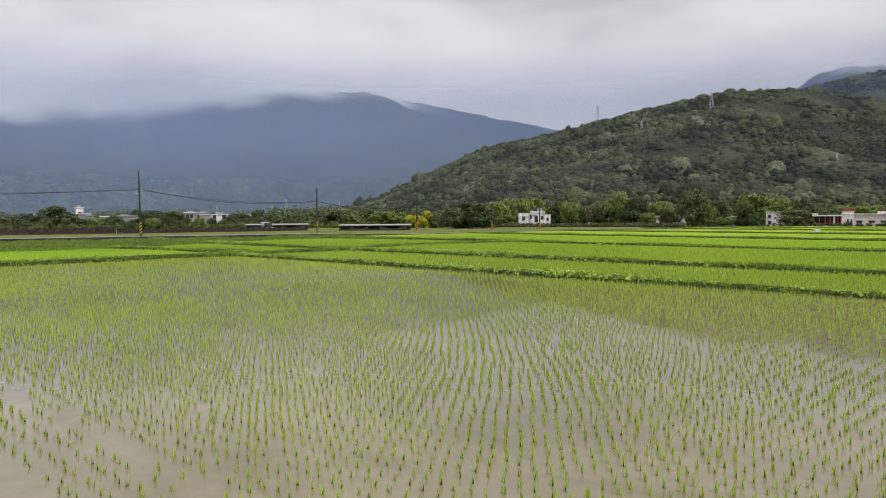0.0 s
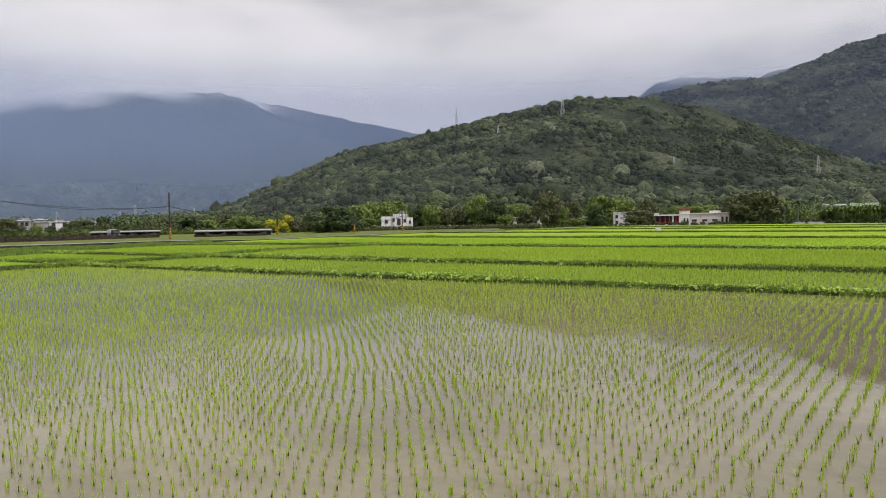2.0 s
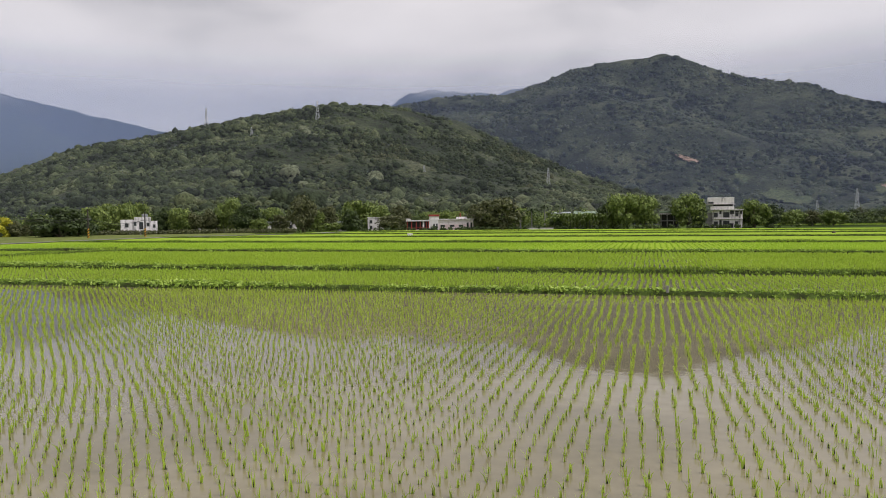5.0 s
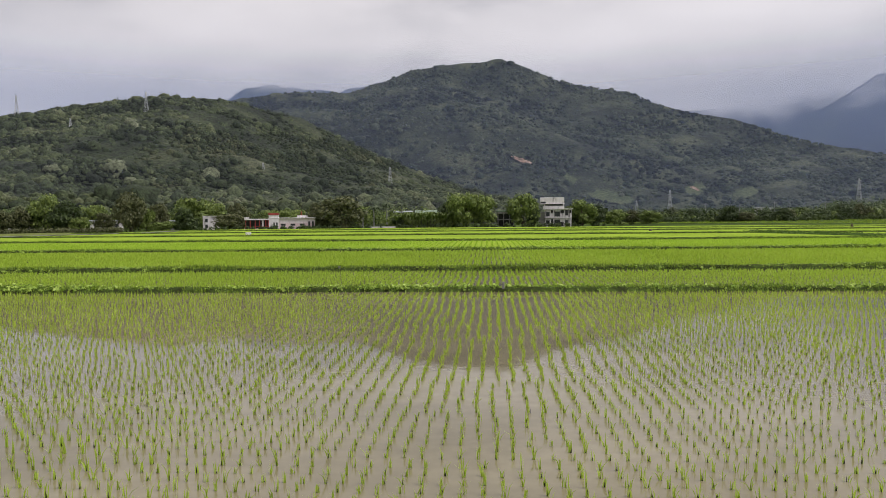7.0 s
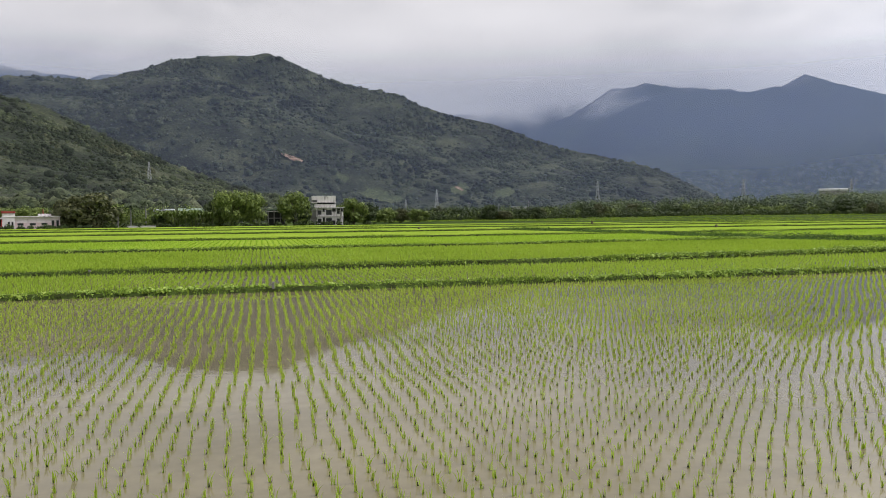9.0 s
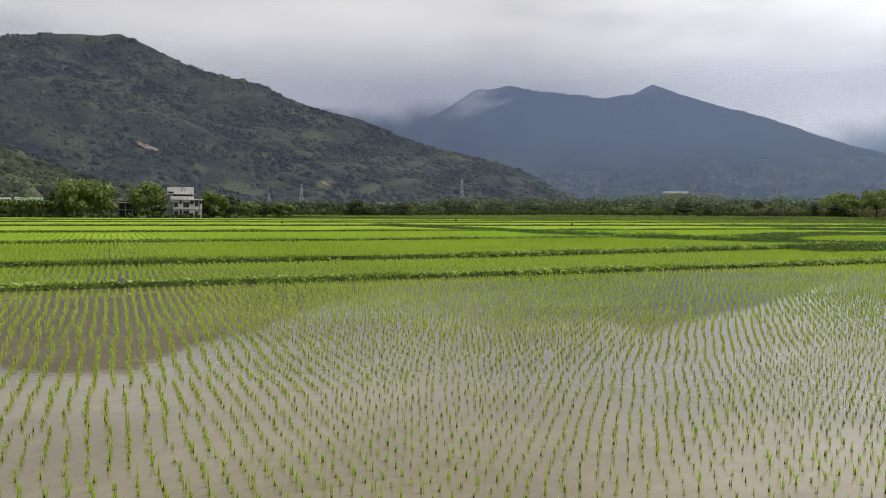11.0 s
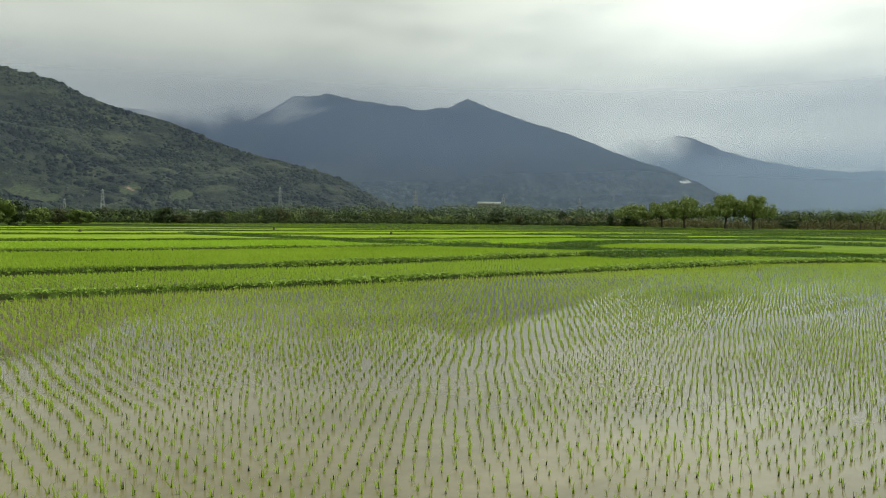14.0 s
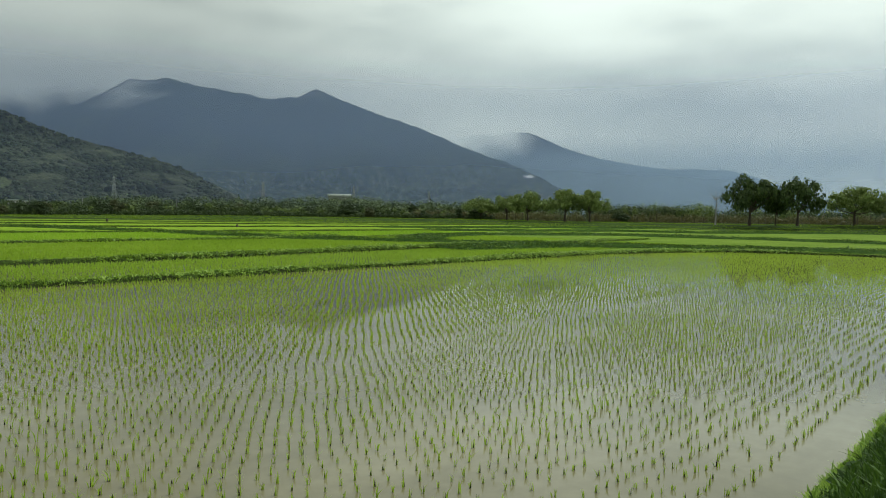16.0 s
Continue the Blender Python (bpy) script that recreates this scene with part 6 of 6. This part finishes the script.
def pole(az, d, top, base_z, lean=0.0, arms=True):
    h = EYE + d * math.tan(radians(top)) - base_z
    ob = tagged(new("utility_pole"), "tall dark utility pole with yellow and black bands at its foot", "utility pole", "poles along the farm road")
    ob.location = P(az, d, base_z)
    ob.rotation_euler = (0, radians(lean), radians(az))
    part("shaft", tube([(0, 0, -0.3), (0, 0, h * 0.5), (0, 0, h)], [0.19, 0.16, 0.12], 10), POLE, ob)
    n = 8
    for k in range(n):
        bm = bmesh.new()
        z0, z1, rad = 0.15 + k * 0.27, 0.15 + (k + 1) * 0.27, 0.205
        lo = [bm.verts.new((rad * math.cos(a), rad * math.sin(a), z0 + 0.16 * math.cos(a))) for a in np.linspace(0, math.tau, 13)[:-1]]
        hi = [bm.verts.new((rad * math.cos(a), rad * math.sin(a), z1 + 0.16 * math.cos(a))) for a in np.linspace(0, math.tau, 13)[:-1]]
        for i in range(12):
            bm.faces.new((lo[i], lo[(i + 1) % 12], hi[(i + 1) % 12], hi[i]))
        part("band", bm, YELLOW if k % 2 else BLACK, ob)
    if arms:
        part("bracket", box(-0.5, 0.5, -0.06, 0.06, h * 0.68, h * 0.68 + 0.1), METAL, ob)
        for x in (-0.4, 0.4):
            part("insulator", tube([(x, 0, h * 0.68 + 0.1), (x, 0, h * 0.68 + 0.3)], [0.05, 0.035]), CONCRETE, ob)
    return P(az, d, base_z + h * 0.68 + 0.2), P(az, d, base_z + h * 0.7 + 0.2)


ends = [pole(96, 140, 3.4, 0.3), pole(67.35, 142, 3.41, 0.28, -0.8), pole(54.75, 155, 2.18, 0.05), pole(47.1, 165, 1.64, -0.2), pole(41.3, 170, 0.9, -0.2), pole(37.6, 178, 0.7, -0.3)]


def wires():
    for k in range(len(ends) - 1):
        for which, sag in ((0, 1.0), (1, 1.5)):
            a, b = ends[k][which], ends[k + 1][which]
            pts = []
            for i in range(13):
                q = i / 12
                p = a.lerp(b, q)
                pts.append(p - Vector((0, 0, sag * 4 * q * (1 - q))))
            me = bpy.data.meshes.new("wire")
            bm = tube(pts, [0.035] * 13, 5)
            bm.to_mesh(me)
            bm.free()
            me.materials.append(BLACK)
            tagged(new("overhead_wire", me), "sagging black overhead wire between utility poles", "wire", "wires between the poles")


wires()


def net_fence():
    """Brown shade netting on posts, sagging between them."""
    for az0, az1, d0, d1, hh in ((84, 69, 170, 168, 1.7), (68.9, 55.5, 166, 178, 1.2)):
        a, b = P(az0, d0), P(az1, d1)
        n = 16
        ob = tagged(new("net_fence"), "long low fence of sagging brown netting", "fence", "net fences beyond the road")
        ob.location = a
        r = np.random.default_rng(int(az0))
        for k in range(n + 1):
            p = (b - a) * (k / n)
            part("post", box(p.x - 0.06, p.x + 0.06, p.y - 0.06, p.y + 0.06, -0.2, hh + float(r.uniform(-0.1, 0.12))), POLE, ob)
        for k in range(n):
            bm = bmesh.new()
            cols = []
            for i in range(9):
                q = (k + i / 8) / n
                p = (b - a) * q
                sag = r.uniform(0.1, 0.3) * math.sin(math.pi * i / 8)
                cols.append([bm.verts.new((p.x + r.normal(0, 0.05), p.y + 0.25 * math.sin(j * 1.3) * math.sin(math.pi * i / 8), (hh - sag) * j / 4)) for j in range(5)])
            for c, e in zip(cols, cols[1:]):
                for j in range(4):
                    bm.faces.new((c[j], e[j], e[j + 1], c[j + 1]))
            part("net", bm, NET, ob)


net_fence()


def low_shed(az, d, width, label):
    ob = house("nursery_shed", az, d, label, category="shed")
    w_ = d * math.tan(radians(width)) / 2
    bm = box(-w_, w_, -0.2, 7, 1.32, 1.48, 0.03)
    for v in bm.verts:
        v.co.z += 0.02 * max(0.0, v.co.y)
    part("roof", bm, ROOFS, ob)
    part("beam", box(-w_, w_, 0.1, 0.3, 1.2, 1.32), ROOFS, ob)
    for k in range(9):
        x = -w_ + 0.3 + k * (2 * w_ - 0.6) / 8
        part("post", box(x - 0.08, x + 0.08, 0.1, 0.26, -0.2, 1.32), POLE, ob)
    part("back_wall", box(-w_, w_, 6.6, 6.8, -0.1, 1.32), NET, ob)
    part("front_wall", box(-w_, w_ * 0.1, 0.5, 0.6, -0.1, 0.7), NET, ob)
    for x0, x1 in ((-w_ * 0.7, -w_ * 0.2), (w_ * 0.1, w_ * 0.85)):
        bm = bmesh.new()
        cols = []
        for i in range(13):
            q = i / 12
            x = x0 + (x1 - x0) * q
            cols.append([bm.verts.new((x, -0.4 - 0.1 * math.sin(j), 0.1 + (1.1 - 0.6 * math.sin(math.pi * q)) * j / 3)) for j in range(4)])
        for c, e in zip(cols, cols[1:]):
            for j in range(3):
                bm.faces.new((c[j], e[j], e[j + 1], c[j + 1]))
        part("hanging_net", bm, NET, ob)


low_shed(50.3, 172, 5.6, "long low nursery shed with pale flat roof")
low_shed(57.7, 200, 4.7, "low open shed with pale roof behind netting")


def farm_truck():
    ob = house("farm_truck", 58.3, 190, "small parked farm truck with dark cab and pale covered bed", 20, category="truck")
    bm = box(-0.85, 0.85, 0.0, 1.5, 0.55, 2.0, 0.12)
    for v in bm.verts:
        if v.co.z > 1.4 and v.co.y < 0.6:
            v.co.y += 0.28
    part("cab", bm, WALL_SHADE_AND_CAB, ob)
    part("bonnet_band", box(-0.87, 0.87, -0.06, 0.3, 0.6, 1.15, 0.05), WALL_SHADE_AND_CAB, ob)
    bm = box(-0.72, 0.72, 0.02, 0.30, 1.28, 1.82, 0.03)
    for v in bm.verts:
        v.co.y += 0.22 * (v.co.z - 1.28) / 0.54
    part("windscreen", bm, GLASS, ob)
    bed = part("cargo_bed", box(-0.88, 0.88, 1.55, 4.0, 0.6, 1.25, 0.04), BLUE, ob)
    part("tarpaulin", box(-0.84, 0.84, 1.7, 3.9, 1.25, 2.1, 0.15), ROOFB, bed)
    for x in (-0.6, 0.6):
        part("headlight", box(x - 0.14, x + 0.14, -0.1, -0.04, 0.72, 0.92, 0.02), WHITE, ob)
    for x in (-0.78, 0.78):
        for y in (0.5, 3.2):
            wheel = part("wheel", tube([(x - 0.1, y, 0.3), (x + 0.1, y, 0.3)], [0.3, 0.3], 14), TYRE, ob)
            part("rim", tube([(x - 0.11, y, 0.3), (x + 0.11, y, 0.3)], [0.16, 0.16], 10), METAL, wheel)


farm_truck()


# ---- pylons ----
STEEL = surface("galvanised_steel", [(0.3, (0.36, 0.38, 0.40)), (0.7, (0.52, 0.54, 0.56))], scale=0.5, rough=0.6, bump=0.0)


def lattice(h, w_):
    """A steel lattice tower h high."""
    bm = bmesh.new()
    t = max(0.10, h * 0.006)

    def at(q, sx, sy):
        k = w_ * (1 - q) ** 1.2 / 2 + 0.35
        return Vector((sx * k, sy * k, q * h))
    levels = [0, 0.2, 0.38, 0.54, 0.68, 0.8, 0.9, 1.0]
    for sx, sy in ((1, 1), (1, -1), (-1, 1), (-1, -1)):
        tube([at(q, sx, sy) for q in levels], [t] * len(levels), 4, bm)
    for q0, q1 in zip(levels, levels[1:]):
        for (ax, ay), (bx, by) in (((1, 1), (1, -1)), ((1, -1), (-1, -1)), ((-1, -1), (-1, 1)), ((-1, 1), (1, 1))):
            tube([at(q0, ax, ay), at(q1, bx, by)], [t * 0.6] * 2, 4, bm)
            tube([at(q0, bx, by), at(q1, ax, ay)], [t * 0.6] * 2, 4, bm)
    return bm


def pylon(az, d, base_z, top):
    h = EYE + d * math.tan(radians(top)) - base_z
    ob = tagged(new("pylon"), "grey steel lattice power pylon with three cross arms", "pylon", "power pylons over the valley")
    ob.location = P(az, d, base_z)
    ob.rotation_euler[2] = radians(az + 20)
    part("tower", lattice(h, h * 0.16), STEEL, ob)
    for q, ln in ((0.72, 0.10), (0.83, 0.09), (0.93, 0.07)):
        part("cross_arm", tube([(-h * ln, 0, h * q), (0, 0, h * (q + 0.02)), (h * ln, 0, h * q)], [0.08, h * 0.008, 0.08], 4), STEEL, ob)


for az, el0, el1 in ((33.2, 6.8, 8.25), (25.1, 7.6, 8.98), (30.0, 6.1, 6.95), (7.45, 2.4, 3.8), (17.0, 3.4, 4.1)):
    d, z, s = slope_place(HILL_A, FOOT_A, 1.15, 160, 3, az, el0)
    pylon(az, d, z - 0.5, el1)
for az, d, el1 in ((-13.7, 690, 1.75), (-26.0, 720, 2.25), (-36.3, 760, 2.18), (-43.1, 800, 2.02), (-48.9, 850, 1.75), (-11.3, 740, 1.0), (62.0, 900, 0.9), (58.0, 1000, 0.85), (57.0, 900, 1.3), (53.0, 1100, 1.0)):
    pylon(az, d, 0.0, el1)
for az, top in ((-16.2, 0.75), (-18.5, 0.6), (-20.8, 0.8), (-30.2, 0.75), (-47.5, 0.9), (-24.0, 0.65)):
    d = 380.0
    ob = tagged(new("field_pole"), "slim pale concrete power pole among bushes", "utility pole", "poles on the far plain")
    ob.location = P(az, d)
    h = EYE + d * math.tan(radians(top))
    part("shaft", tube([(0, 0, 0), (0, 0, h)], [0.17, 0.11], 8), CONCRETE, ob)
    part("cross_arm", box(-0.9, 0.9, -0.06, 0.06, h - 0.7, h - 0.55), CONCRETE, ob)


# ---- bare patches on the slopes ----
def slope_patch(name, ctrl, foot, power, gully, seed, az0, az1, el0, el1, mat, label, lift=2.0, ragged=0.25, lean=0.0):
    n, m = 24, 14
    V = []
    r = np.random.default_rng(int(abs(az0 * 10)))
    for i in range(n):
        a = az0 + (az1 - az0) * i / (n - 1)
        mid = 1 - abs(2 * i / (n - 1) - 1) ** 2
        lo, hi = el0 + (el1 - el0) * (0.5 - 0.5 * mid) * 0.9 + r.normal(0, ragged * 0.12), el1 - (el1 - el0) * (0.5 - 0.5 * mid) * 0.9 + r.normal(0, ragged * 0.2)
        lo, hi = lo + lean * (a - (az0 + az1) / 2), hi + lean * (a - (az0 + az1) / 2)
        for j in range(m):
            d, z, s = slope_place(ctrl, foot, power, gully, seed, a, lo + (hi - lo) * j / (m - 1))
            p = P(a, d, z + lift)
            V.append((p.x, p.y, p.z))
    i, j = np.meshgrid(np.arange(n - 1), np.arange(m - 1), indexing="ij")
    q = (i * m + j).ravel()
    tagged(new(name, mesh_np(name, V, np.stack([q, q + m, q + m + 1, q + 1], -1), mat, smooth=True)), label, "slope", kind="structure")


for row in CLEARINGS:
    slope_patch(row[4], HILL_B, FOOT_B, 1.25, 260, 11, row[0], row[1], row[2], row[3], SCAR, row[5], lean=0.36)
for a, e, wa, we, lean in OPEN_SLOPES:
    slope_patch("open_slope", HILL_B, FOOT_B, 1.25, 260, 11, a + wa, a - wa, e - we, e + we, MEADOW, "open light green grassy slope between woods", 1.5, 0.3, lean)
slope_patch("quarry", PEAKED, 2300, 1.2, 240, 13, -56.1, -57.0, 2.74, 2.96, surface("pale_rock", [(0.3, (0.5, 0.48, 0.46)), (0.7, (0.7, 0.68, 0.65))], scale=0.03), "pale bare quarry scar on the mountain", 10.0, 0.2)


# ---- small things on the dikes ----
def small_things():
    ob = tagged(new("boundary_post"), "short pale concrete post with a flat cap on the dike", "post", "posts on the dikes")
    ob.location = (0.72, 33.75, 0.1)
    part("post", box(-0.055, 0.055, -0.055, 0.055, -0.2, 0.30, 0.015), CONCRETE, ob)
    part("cap", box(-0.075, 0.075, -0.07, 0.07, 0.30, 0.35, 0.012), CONCRETE, ob)
    copy_thing(ob, pose(-9.4, 46.4, -0.02))
    ob = tagged(new("marker_board"), "small white marker board standing in the field", "sign")
    ob.location = P(18.2, 139, 0.1)
    ob.rotation_euler[2] = radians(18)
    part("board", box(-0.5, 0.5, -0.03, 0.03, 0.2, 0.75, 0.02), WHITE, ob)
    for x in (-0.35, 0.35):
        part("leg", box(x - 0.03, x + 0.03, -0.03, 0.03, -0.2, 0.2), CONCRETE, ob)
    for az, d, h in ((-25.6, 190, 0.8), (-34.5, 150, 0.6), (-12.3, 150, 0.5)):
        ob = tagged(new("stump"), "dark weathered stump on a dike", "stump", "stumps on the dikes")
        ob.location = P(az, d, 0.1)
        part("stump", tube([(0, 0, -0.1), (0.05, 0, h * 0.6), (0, 0, h)], [0.35, 0.28, 0.18], 8), BARK, ob)


small_things()
